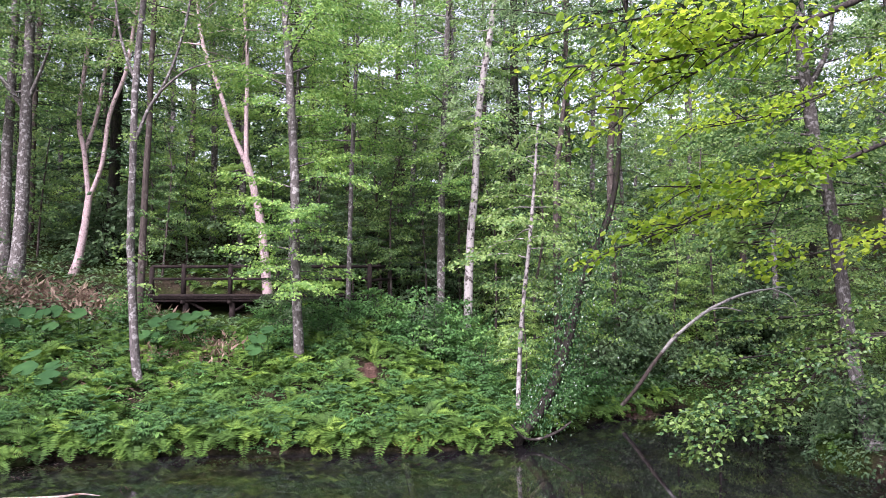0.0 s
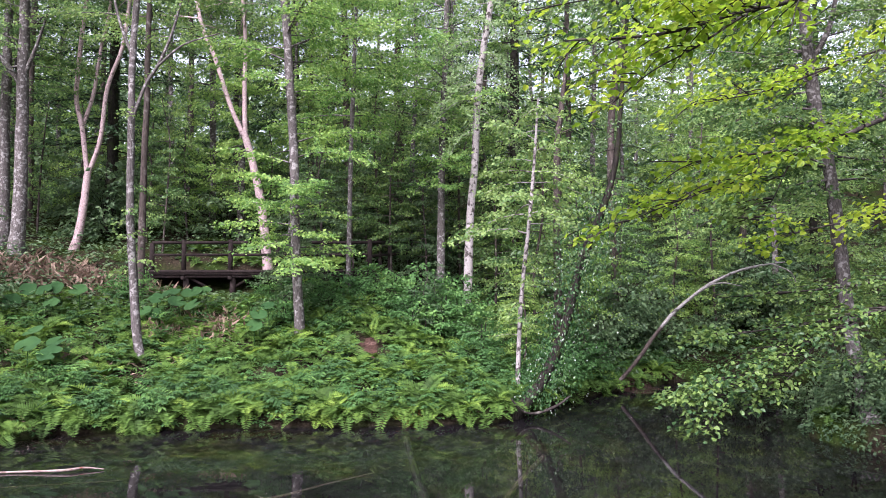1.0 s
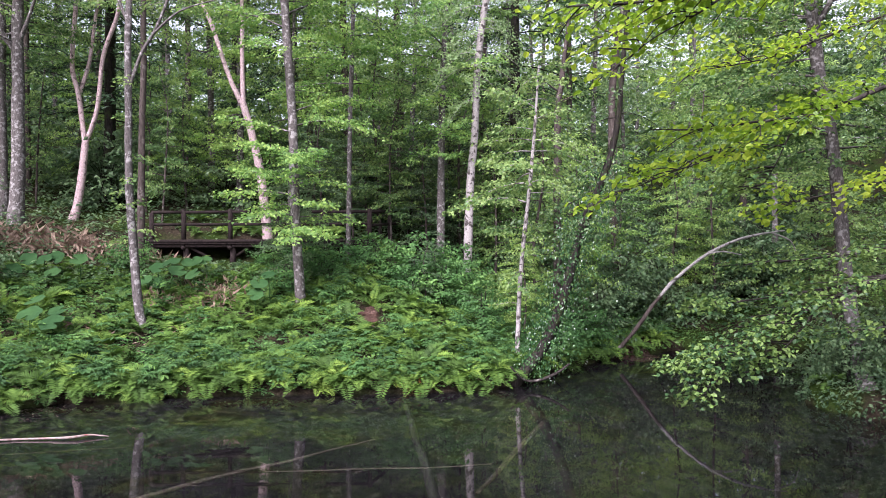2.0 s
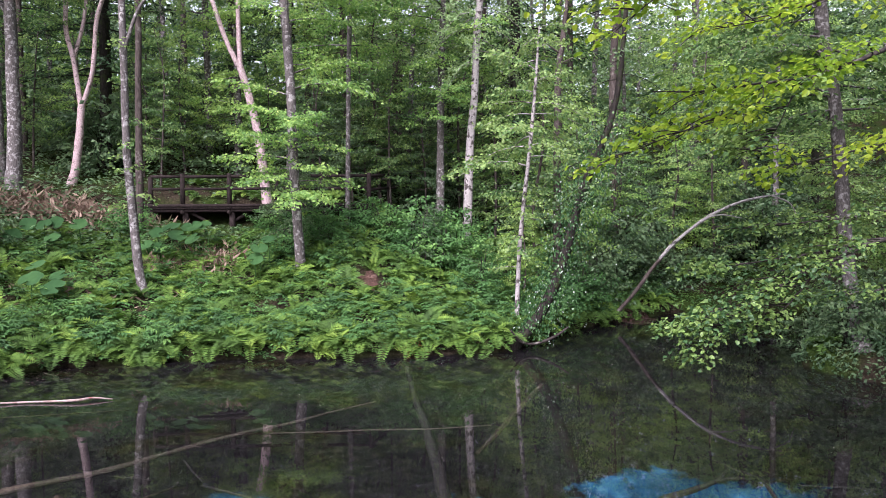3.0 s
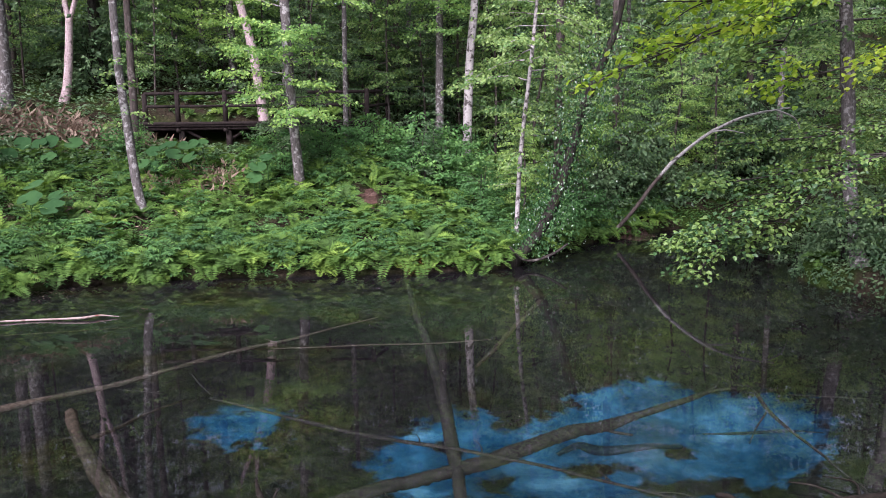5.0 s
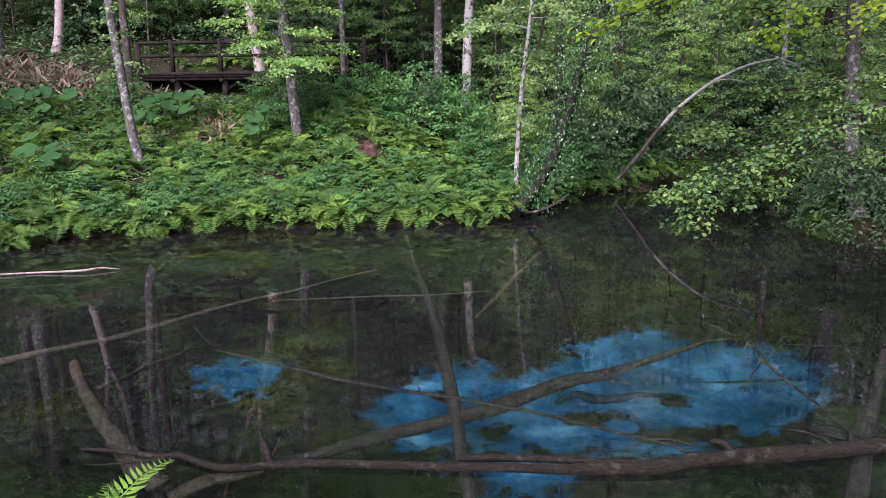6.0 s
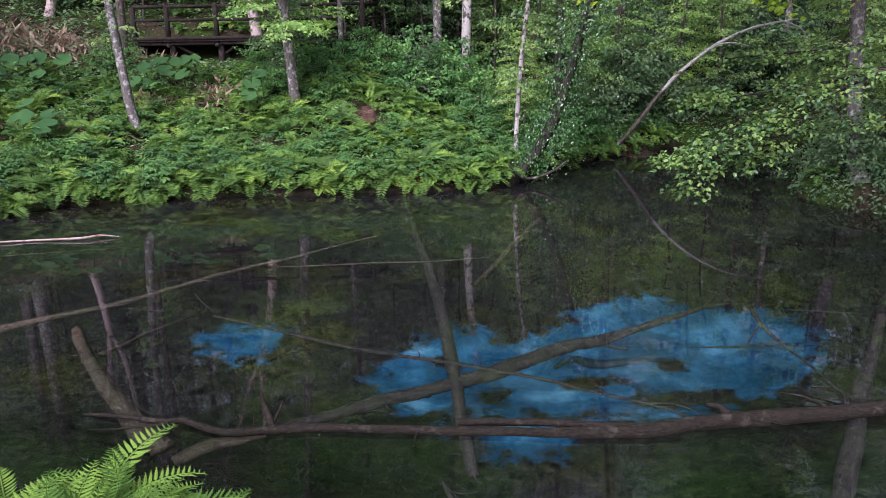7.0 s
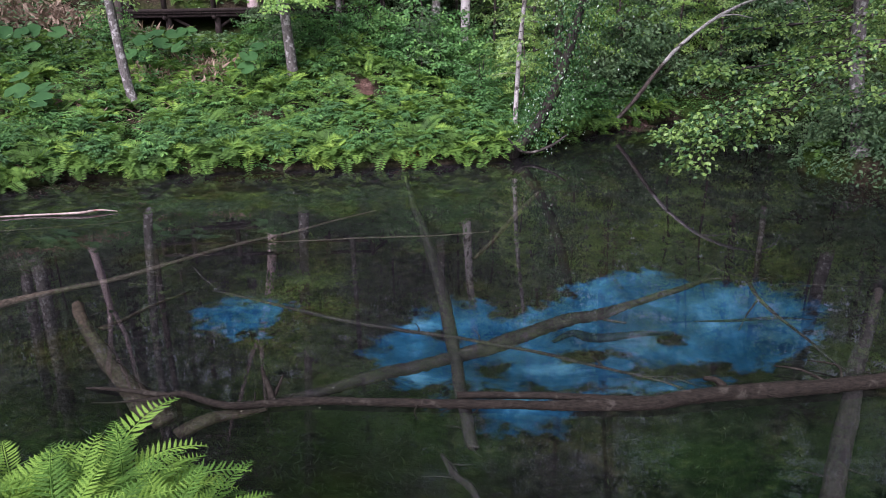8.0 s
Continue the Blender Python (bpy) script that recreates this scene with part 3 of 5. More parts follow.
    tree("ash_tree", "dull grey tree standing beside the walkway", "tree", [f], [[0.1, 0.085, 0.05]], BARK_BROWN, LEAF_MAPLE, limb_specs(f, 10.5, 18, 24, 2.2))
    for path, r, bark, label in (
            ([(-8.36, 29.0, 5.01), (-8.34, 29.0, 6.65), (-8.35, 29.0, 9.03), (-8.38, 29.0, 15.93), (-8.3, 29.1, 23)], 0.16, BARK_GREY, "grey tree up the slope behind the walkway"),
            ([(-3.92, 29.0, 5.25), (-3.89, 29.0, 7.13), (-4.02, 29.0, 9.99), (-4.15, 29.0, 16), (-4.2, 29.1, 23)], 0.17, BARK_BROWN, "brown-barked tree up the slope"),
            ([(-0.08, 25.0, 3.73), (-0.06, 25.0, 6.15), (-0.02, 25.0, 8.41), (0.08, 25.0, 11.12), (0.23, 25.0, 15.5), (0.3, 25.1, 21)], 0.13, BARK_GREY, "straight brown-grey tree on the bank")):
        g = grounded(path)
        tree("linden_tree", label, "tree", [g], [[r, r * 0.8, r * 0.5]], bark, LEAF_BRIGHT, limb_specs(g, 6.6, 9.5, 12, 2.3, 0.1, 0.3, FRONT) + limb_specs(g, 9.3, g[-1][2], 40, 2.8, 0.2, 0.3, FRONT))
    for x, y, top, lean in ((-3.15, 23.4, 19, 0.4), (-6.2, 28.5, 21, 0.3)):
        g = grounded([(x, y, 0), (x + lean * 0.2, y, 8), (x + lean * 0.6, y, 13), (x + lean, y, top)])
        tree("maple_tree", "slim maple with bright layered green sprays behind the walkway", "tree", [g], [[0.085, 0.07, 0.03]], BARK_GREY, LEAF_BRIGHT, limb_specs(g, 8.4, top, 30, 2.5, 0.2, 0.3))
    j = grounded([(0.81, 24.0, 3.8), (0.93, 24.0, 5.44), (1.09, 24.0, 7.2), (1.2, 24.0, 9.59), (1.42, 24.0, 11.4), (1.63, 24.0, 12.63), (1.96, 24.0, 15.5), (2.2, 24.1, 20.5)])
    tree("birch_tree", "white-barked birch with dark scars and small drooping leaves", "tree", [j], [[0.14, 0.125, 0.11, 0.06]], BARK_BIRCH, LEAF_BIRCH,
         limb_specs(j, 8.5, 20.5, 64, 1.8, 0.1, 0.7), size=0.085, step=0.045, gap=0.1, rough=0.02)
    k = grounded([(1.9, 18.2, 1.09), (1.97, 18.2, 2.09), (2.06, 18.2, 3.24), (2.23, 18.2, 4.7), (2.38, 18.2, 6.33), (2.5, 18.2, 8)])
    tree("birch_tree", "thin young birch with pale bark near the water", "tree", [k], [[0.06, 0.055, 0.05, 0.025]], BARK_BIRCH, LEAF_MAPLE,
         limb_specs(k, 4.4, 8, 22, 2.1, 0.15, 0.35) + limb_specs(k, 1.8, 4.2, 6, 0.9, 0.1, 0.35, FRONT), rough=0.03)
    L = grounded([(3.56, 22.0, 3.4), (3.59, 22.0, 7.03), (3.74, 22.0, 8.67), (4.01, 22.0, 10.89)])
    tree("dead_tree", "dead broken trunk with bare pinkish wood", "tree", [L, [(3.7, 22, 8.2), (3.3, 21.8, 8.4), (3.0, 21.7, 8.7)], [(3.65, 22, 7.9), (4.2, 21.8, 8.1)]], [[0.13, 0.11, 0.09, 0.02], [0.03, 0.012], [0.03, 0.01]],
         BARK_BROWN, LEAF_MAPLE, [], rough=0.1)
    m = grounded([(8.22, 13.7, 0.2), (8.4, 14.2, 0.68), (8.62, 14.8, 1.28), (8.95, 15.6, 2.33), (9.05, 16.0, 3.72), (8.84, 16.0, 5.8), (8.58, 16.0, 7.12), (8.44, 16.0, 8.47), (8.36, 16.0, 10.24), (8.3, 16, 13), (8.2, 16.1, 17.5)])
    m1 = [(8.73, 16.0, 6.2), (9.47, 16.0, 6.72), (10.14, 16.0, 6.99), (11.2, 16, 7.6)]
    m2 = [(8.5, 16.0, 8.2), (9.0, 16, 9.2), (9.3, 16.1, 10.6)]
    tree("willow_tree", "large grey-brown tree leaning over the inlet", "tree", [m, m1, m2], [[0.15, 0.15, 0.14, 0.14, 0.13, 0.09], [0.08, 0.04], [0.08, 0.04]], BARK_GREY, LEAF_MAPLE,
         limb_specs(m, 5.0, 17.3, 74, 3.0, 0.1, 0.3, math.pi) + limb_specs(m1, 6.2, 7.5, 8, 2.0) + limb_specs(m2, 8.5, 10.6, 8, 2.2))


far_bank_trees()


def climber_tree():
    """The dark trunk that leans over the inlet, wrapped in climbing leaves."""
    path = [(1.75, 16.75, 0.12), (2.2, 16.8, 0.65), (2.54, 16.8, 1.24), (2.88, 16.8, 2.09), (3.14, 16.8, 3.09), (3.38, 16.8, 3.9), (3.74, 16.8, 4.71), (4.1, 16.8, 5.8), (4.3, 16.8, 7.4), (4.5, 16.7, 10.5), (4.5, 16.5, 15.5)]
    t = thing("leaning_tree", "dark leaning trunk wrapped in climbing leaves at the waterline", "tree", at=path[0])
    off = np.array(path[0])
    g = Geo()
    p = g.tube([np.array(q) - off for q in [(1.6, 16.75, -0.25)] + path], [0.18, 0.14, 0.125, 0.115, 0.1, 0.075, 0.05, 0.03], 10, 0.09, fine=5)
    part("trunk", g, BARK_DARK, t)
    r = Geo()
    r.tube([np.array(q) - off for q in [(1.56, 16.4, 0.5), (1.82, 16.4, 0.22), (2.14, 16.4, 0.16), (2.59, 16.4, 0.32), (2.94, 16.45, 0.55)]], [0.02, 0.03, 0.034, 0.022], 7, 0.1, fine=5)
    part("root", r, BARK_TWIG, t)
    for leaf, n, label in ((LEAF_IVY, 2900, "dark glossy climbing leaves"), (LEAF_WHITE, 240, "pale whitened climbing leaves")):
        q = p[rng.integers(8, 38, n)] + rng.normal(0, 1, (n, 3)) * np.array([0.3, 0.3, 0.25]) * (1.5 if leaf is LEAF_WHITE else 1.0)
        g = Geo()
        nrm = np.stack([rng.normal(0, 0.6, n), -np.abs(rng.normal(0.7, 0.4, n)), rng.normal(0.6, 0.4, n)], -1)
        d = np.stack([rng.normal(0, 0.6, n), rng.normal(0, 0.3, n), -np.ones(n)], -1)
        ln = rng.uniform(0.05, 0.085, n) * (0.7 if leaf is LEAF_WHITE else 1.0)
        g.leaves(q, d, nrm, ln, ln * 0.75)
        tagged(part("climber", g, leaf, t, label, smooth=False), kind="stuff")
    wood, green = Geo(), Geo()
    # The upper set of limbs is an unseen crown added to shade the inlet.
    crown([(s[0], *s[1:]) for s in limb_specs(p, 3.4, 7.2, 13, 1.6, 0.05, 0.45) + limb_specs(p, 9.6, 15.4, 46, 3.3, 0.15, 0.25)], wood, green, 0.095)
    tagged(part("branchwork", wood, BARK_DARK, t), kind="stuff")
    part("crown", green, LEAF_DARK, t, smooth=False)


climber_tree()


def bent_trunk():
    t = thing("fallen_birch", "bare pale trunk arching from the bank over the inlet", "fallen tree", at=(5.0, 20.9, 0.15))
    off = np.array([5.0, 20.9, 0.15])
    # The lower part takes a darker bark that paints in its shade.
    g = Geo()
    g.tube([np.array(q) - off for q in [(4.8, 21.0, -0.1), (5.0, 20.9, 0.12), (5.55, 20.6, 0.84), (6.06, 20.6, 1.56), (6.4, 20.6, 1.97)]], [0.06, 0.058, 0.056, 0.054], 8, 0.09, cap=False, fine=6)
    part("trunk", g, BARK_BROWN, t, "lower trunk in darker bark for its shade")
    g = Geo()
    g.tube([np.array(q) - off for q in [(6.34, 20.6, 1.9), (6.82, 20.6, 2.42), (7.66, 20.6, 3.08), (8.5, 20.6, 3.49), (9.25, 20.6, 3.69), (10.0, 20.6, 3.8)]], [0.055, 0.052, 0.046, 0.036, 0.018], 8, 0.09, fine=6)
    part("upper_trunk", g, BARK_PALE, t)
    for path, r in (([(7.75, 20.6, 3.13), (8.16, 20.5, 3.19), (8.65, 20.4, 3.09)], 0.03), ([(9.6, 20.6, 3.75), (10.1, 20.5, 3.5), (10.3, 20.5, 3.1)], 0.03)):
        g = Geo()
        g.tube([np.array(q) - off for q in path], [r, r * 0.4], 6, 0.05)
        part("limb", g, BARK_PALE, t)


bent_trunk()


# ---------------------------------------------------------------- the wood behind
def woodland():
    """Saplings and taller trees up the slope: a few kinds, each repeated with its own turn and size."""
    kinds = []
    for k in range(4):  # understorey saplings with layered sprays
        path = [(0, 0, 0), (rng.normal(0, 0.15), rng.normal(0, 0.15), 2.2), (rng.normal(0, 0.25), rng.normal(0, 0.25), 4.4), (rng.normal(0, 0.3), rng.normal(0, 0.3), 6.2)]
        t = tree("maple_sapling", "thin understorey sapling with layered green sprays", "sapling", [path], [[0.05, 0.04, 0.02]], BARK_BROWN, (LEAF_MAPLE, LEAF_BRIGHT, LEAF_DARK, LEAF_MAPLE)[k],
                 limb_specs(path, 1.1, 6.2, 34, 1.7, 0.12, 0.3), group="understorey saplings")
        kinds.append(t)
    tall = []
    for k in range(4):  # tall broadleaves
        path = [(0, 0, 0), (rng.normal(0, 0.2), rng.normal(0, 0.2), 7), (rng.normal(0, 0.4), rng.normal(0, 0.4), 14), (rng.normal(0, 0.6), rng.normal(0, 0.6), 24)]
        t = tree("forest_tree", "tall slim woodland tree with a high crown", "tree", [path], [[0.17, 0.14, 0.11, 0.04]], (BARK_GREY, BARK_BROWN, BARK_BROWN, BARK_GREY)[k], (LEAF_BRIGHT, LEAF_MAPLE, LEAF_MAPLE, LEAF_BIRCH)[k],
                 limb_specs(path, (5.0, 8.5, 6.0, 7.5)[k], 24, 66, 3.3, 0.25, 0.3), size=0.17, gap=0.2, step=0.112, group="woodland trees")
        tall.append(t)
    spruce = []
    for k in range(2):
        t = thing("spruce_tree", "dark spruce with drooping needle branches", "tree", "spruces")
        g = Geo()
        g.tube([(0, 0, -0.3), (0, 0, 8), (0.1, 0, 24)], [0.22, 0.17, 0.03], 8, 0.03, cap=False)
        part("trunk", g, BARK_DARK, t)
        wood, green = Geo(), Geo()
        specs = [(np.array([0, 0, 3.5 + 20 * i / 90]), i * 2.4 + rng.normal(0, 0.3), (3.1 * (1 - i / 96) + 0.25) * rng.uniform(0.8, 1.15), 0.05, 0.35) for i in range(90)]
        crown(specs, wood, green, 0.22, 0.3, gap=0.2, step=0.12, spread=0.36)
        tagged(part("branchwork", wood, BARK_DARK, t), kind="stuff")
        part("crown", green, LEAF_CONIFER, t, smooth=False)
        spruce.append(t)
    used = set()

    def put(proto, x, y, scale, name_label=None):
        m = Matrix.Translation((x, y, ground_z(x, y))) @ Matrix.Rotation(rng.uniform(0, 6.28), 4, "Z") @ Matrix.Diagonal((scale, scale, scale * rng.uniform(0.9, 1.15), 1))
        if proto.name not in used:
            used.add(proto.name)
            proto.matrix_basis = m
            return proto
        return copy_thing(proto, m)

    for x, y, s in ((-14.2, 20.5, 0.8), (-11.6, 27.5, 0.9), (-10.4, 28.6, 0.9), (-4.4, 21.0, 0.8), (-0.5, 20.6, 0.42), (-0.2, 21.4, 0.4), (2.9, 21.0, 0.95), (2.2, 19.6, 0.6), (4.4, 23.6, 1.0), (6.3, 25.2, 1.0), (8.6, 26.0, 1.0),
                    (11.6, 20.5, 1.0), (12.6, 17.6, 1.0), (10.9, 14.6, 0.85), (-9.6, 32.0, 1.0), (-5.4, 29.6, 1.0), (-2.6, 28.6, 1.0), (-0.9, 28.4, 1.0), (2.6, 27.2, 1.05),
                    (4.6, 27.6, 1.1), (7.2, 28.6, 1.1), (10.2, 28.5, 1.1), (13.2, 24, 1.1), (-15.2, 29.4, 0.9), (-17.5, 24.5, 1.0), (14.2, 20.6, 1.1), (-3.0, 27.6, 0.9), (3.6, 25.6, 0.9), (9.9, 25.5, 0.9),
                    (-12.8, 30.5, 1.0), (-7.6, 30.5, 0.9)):
        put(kinds[int(rng.integers(0, 4))], x, y, s)
    for x, y, s in ((-3.4, 26.7, 0.95), (-1.9, 26.2, 0.85), (-0.6, 26.6, 1.0), (0.7, 27.2, 1.1), (-4.7, 27.3, 1.05), (-2.4, 27.4, 1.2), (1.9, 25.6, 0.9), (-10.6, 26.6, 0.8), (-15.6, 27.0, 0.8)):
        put(kinds[(0, 2, 3)[int(rng.integers(0, 3))]], x, y, s)
    shrubs = []
    for k in range(3):
        t = thing("shrub", "low leafy shrub under the trees" if k else "bright green leafy bush on the bank", "shrub", "understorey shrubs")
        wood, green = Geo(), Geo()
        crown([(np.array([rng.normal(0, 0.12), rng.normal(0, 0.12), rng.uniform(0.0, 1.1)]), i * 2.4, rng.uniform(0.5, 1.0), rng.uniform(0.2, 1.0), rng.uniform(0.1, 0.4)) for i in range(26)], wood, green, 0.1, gap=0.11, step=0.055)
        for i in range(3):
            wood.tube([(0, 0, -0.1), (rng.normal(0, 0.15), rng.normal(0, 0.15), 1.2)], [0.02, 0.008], 4, cap=False, fine=3)
        tagged(part("branchwork", wood, BARK_DARK, t), kind="stuff")
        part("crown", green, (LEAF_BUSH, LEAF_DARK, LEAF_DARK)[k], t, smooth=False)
        shrubs.append(t)
    for x, y, s in ((-0.9, 21.2, 1.1), (-0.1, 20.8, 1.0), (-0.5, 22.0, 1.2), (0.6, 21.4, 0.9), (-9.6, 21.4, 0.7), (3.0, 18.9, 0.9), (3.9, 20.6, 1.0), (1.0, 19.2, 0.8), (-4.6, 20.4, 0.7)):
        put(shrubs[0], x, y, s)
    for i in range(46):
        x, y = rng.uniform(-17, 13), rng.uniform(26.6, 37)
        put(shrubs[1 + i % 2], x * y / 27, y, rng.uniform(0.9, 1.6))
    for x, y in ((8.9, 14.0), (9.6, 15.2), (8.9, 17.4), (9.3, 12.6), (10.4, 13.6), (8.1, 14.1), (8.5, 15.0), (6.0, 23.6), (7.6, 24.6), (5.2, 22.6), (4.6, 21.8), (9.4, 25.4), (11.2, 17.2), (-12.6, 19.0), (-13.4, 18.0)):
        put(shrubs[1 + int(x) % 2], x, y, rng.uniform(0.5, 0.9))
    for x, y in ((12.2, 27.2), (11.6, 26.4), (12.9, 27.8), (10.8, 26.8), (6.9, 24.4), (5.9, 23.6)):
        put(shrubs[1], x, y, rng.uniform(1.0, 1.4))
    for i in range(62):
        row = i // 13
        x = -25 + (i % 13) * 4.1 + rng.uniform(-1.4, 1.4) + row % 2 * 2
        y = 29.5 + row * 5.2 + rng.uniform(-1.6, 1.6)
        x *= 1 + row * 0.14
        proto = spruce[int(rng.integers(0, 2))] if rng.random() < 0.3 else tall[int(rng.integers(0, 4))]
        put(proto, x, y, rng.uniform(0.75, 1.1))
    # The last three are out of view, added to darken left bank and inlet.
    for x, y in ((12.5, 26.5), (15, 22.5), (16.5, 18.5), (15.2, 14.0), (18, 13), (2.9, 29.8), (5.6, 31.0), (-2.0, 31.0), (1.8, 30.5), (0.2, 33), (-20.5, 20), (-23, 24), (-13.4, 12.7), (13.2, 11.0), (11.6, 8.2)):
        put(tall[int(rng.integers(0, 4))], x, y, rng.uniform(0.8, 1.0))
    for x, y in ((-6.5, -2.5), (-10.5, 0.5), (4.5, -4.0), (8.6, 0.6), (-2.5, -6.5), (11.0, 5.6), (-15, 0), (0.5, -9)):  # unseen, along the near shore, added to shade the pond
        put(tall[int(rng.integers(0, 4))], x, y, rng.uniform(0.52, 0.62))
    for x, y, f in ((-4.6, 22.6, 0.8), (-3.8, 22.3, 0.7), (-3.0, 22.5, 0.85), (-2.2, 22.2, 0.8), (-5.4, 22.4, 0.6), (-1.5, 22.6, 0.9), (0.5, 23.0, 0.9), (-3.4, 21.6, 0.55), (-9.9, 22.7, 0.5)):
        put(shrubs[0], x, y, f)


woodland()


# ---------------------------------------------------------------- the near tree whose boughs hang over the pond
def bough_leaves(path, length, n, size, wood, green, oval=True, lift=0.5, step=0.05, tier=1.0):
    """Side twigs and leaves all along a bough."""
    p = smooth_path(path, 8)
    for i in range(n):
        f = rng.uniform(0.12, 1.0)
        q = p[int(f * (len(p) - 1))]
        k = min(int(f * (len(p) - 1)) + 1, len(p) - 1)
        h = p[k] - p[k - 1]
        az = math.atan2(h[1], h[0]) + rng.choice([-1, 1]) * rng.uniform(0.3, 1.2)
        limb, lp, d, nrm, ln = spray(q, az, length * (1.15 - 0.6 * f) * rng.uniform(0.6, 1.2), rng.normal(0.0, 0.2) * tier, rng.uniform(0.1, 0.45) * tier, size, 0.1, step, 0.4, lift)
        wood.tube(limb, [0.008, 0.003], 4, cap=False, fine=2)
        green.leaves(lp, d, nrm, ln, ln * 0.8, oval)


def near_tree():
    base = (7.0, 7.2, ground_z(7.0, 7.2))
    t = thing("alder_tree", "bankside tree with broad leafy boughs hanging over the pond", "tree", at=base)
    off = np.array(base)
    g = Geo()
    g.tube([(0, 0, -0.3), (-0.1, 0, 1.5), (-0.3, -0.1, 3.5), (-0.2, -0.2, 6.5), (0, 0, 11)], [0.3, 0.22, 0.2, 0.15, 0.05], 12, 0.05, cap=False, fine=6)
    part("trunk", g, BARK_DARK, t)
    boughs = [
        ([(6.8, 7.0, 5.9), (5.2, 6.2, 6.0), (3.72, 5.2, 5.62), (3.14, 5.2, 5.38), (2.66, 5.2, 5.18), (2.22, 5.2, 5.08), (1.79, 5.2, 4.95), (1.36, 5.2, 4.89), (0.93, 5.2, 4.87)], 0.07, 0.008, 26, 0.75, LEAF_LIME),
        ([(2.6, 5.15, 5.15), (2.26, 5.0, 5.04), (2.02, 5.0, 5.18), (1.73, 5.0, 5.21), (1.23, 5.0, 5.13), (0.6, 5.0, 5.02)], 0.022, 0.005, 22, 0.6, LEAF_LIME),
        ([(2.7, 5.25, 5.2), (2.4, 5.4, 5.16), (1.98, 5.4, 4.89), (1.62, 5.4, 4.69), (1.31, 5.4, 4.44)], 0.025, 0.005, 20, 0.7, LEAF_LIME),
        ([(6.75, 7.1, 4.6), (5.2, 6.6, 4.9), (4.3, 6.0, 4.67), (3.8, 6.0, 4.47), (3.4, 6.0, 4.3), (3.1, 6.0, 4.21), (2.66, 6.0, 4.16), (2.22, 6.0, 4.1), (1.78, 6.0, 4.1)], 0.06, 0.007, 26, 0.8, LEAF_LIME),
        ([(3.15, 6.05, 4.22), (2.9, 6.2, 4.11), (2.49, 6.2, 3.91), (2.08, 6.2, 3.78), (1.5, 6.2, 3.55)], 0.02, 0.005, 18, 0.7, LEAF_LIME),
        ([(3.05, 5.95, 4.2), (2.85, 5.8, 3.99), (2.75, 5.8, 3.78), (2.6, 5.8, 3.54)], 0.016, 0.004, 9, 0.6, LEAF_ALDER),
        ([(6.7, 7.1, 3.3), (5.6, 6.9, 3.2), (4.82, 6.7, 2.98), (4.12, 6.65, 2.8), (3.54, 6.6, 2.58), (3.17, 6.5, 2.42), (2.8, 6.5, 2.25), (2.45, 6.5, 2.11), (2.15, 6.5, 2.0)], 0.05, 0.005, 34, 0.5, LEAF_ALDER),
        ([(4.12, 6.65, 2.8), (3.54, 6.8, 2.68), (3.0, 6.8, 2.6), (2.7, 6.8, 2.57), (2.5, 6.8, 2.57)], 0.025, 0.005, 20, 0.42, LEAF_ALDER),
        ([(6.72, 7.1, 3.7), (5.5, 7.2, 3.4), (4.5, 7.2, 3.1), (3.83, 7.2, 3.0), (3.4, 7.2, 2.96), (3.1, 7.2, 2.93)], 0.04, 0.005, 24, 0.5, LEAF_ALDER),
        ([(2.8, 6.5, 2.25), (2.56, 6.4, 2.03), (2.42, 6.4, 1.86), (2.36, 6.4, 1.74)], 0.014, 0.004, 11, 0.36, LEAF_ALDER),
        ([(3.54, 6.6, 2.58), (3.25, 6.6, 2.22), (3.02, 6.6, 2.05), (2.85, 6.6, 1.92)], 0.016, 0.004, 14, 0.42, LEAF_ALDER),
        ([(6.7, 7.0, 2.9), (5.4, 7.0, 2.5), (4.6, 7.0, 2.35), (4.2, 7.0, 2.29), (3.9, 7.0, 2.24)], 0.03, 0.005, 14, 0.45, LEAF_ALDER),
        ([(6.72, 7.1, 4.2), (5.3, 7.2, 3.95), (4.5, 7.2, 3.78), (3.8, 7.2, 3.62), (3.3, 7.2, 3.5)], 0.04, 0.006, 18, 0.7, LEAF_LIME),
        ([(6.75, 7.0, 5.2), (5.6, 6.9, 5.5), (4.9, 6.8, 5.5), (4.0, 6.8, 5.25), (3.2, 6.8, 4.95), (2.4, 6.8, 4.8)], 0.045, 0.006, 26, 0.9, LEAF_LIME)]
    for path, r0, r1, n, length, leaf in boughs:
        flat = leaf is LEAF_ALDER
        n = int(n * (1.45 if flat else 0.68))
        w, wood, green = Geo(), Geo(), Geo()
        q = [np.array(a) - off for a in path]
        w.tube(q, [r0 * 0.6, (r0 + r1) * 0.25, r1 * 0.7], 7, 0.08, cap=False, fine=6)
        limb = part("limb", w, BARK_TWIG, t)
        bough_leaves(q[2:] if len(q) > 6 else q, length * (0.85 if flat else 1.0), n, 0.045 if flat else 0.056, wood, green, 1 if flat else 2, 0.45 if flat else 0.5, 0.042 if flat else 0.062, 0.45 if flat else 1.0)
        tagged(part("twig_growth", wood, BARK_TWIG, limb), kind="stuff")
        part("foliage", green, leaf, limb, smooth=False)
    # High crown kept out of view, added to shade right bank and inlet.
    wood, green = Geo(), Geo()
    stem = [(6.8, 7.1, 6.5), (6.8, 7.0, 9), (7, 7.2, 12)]
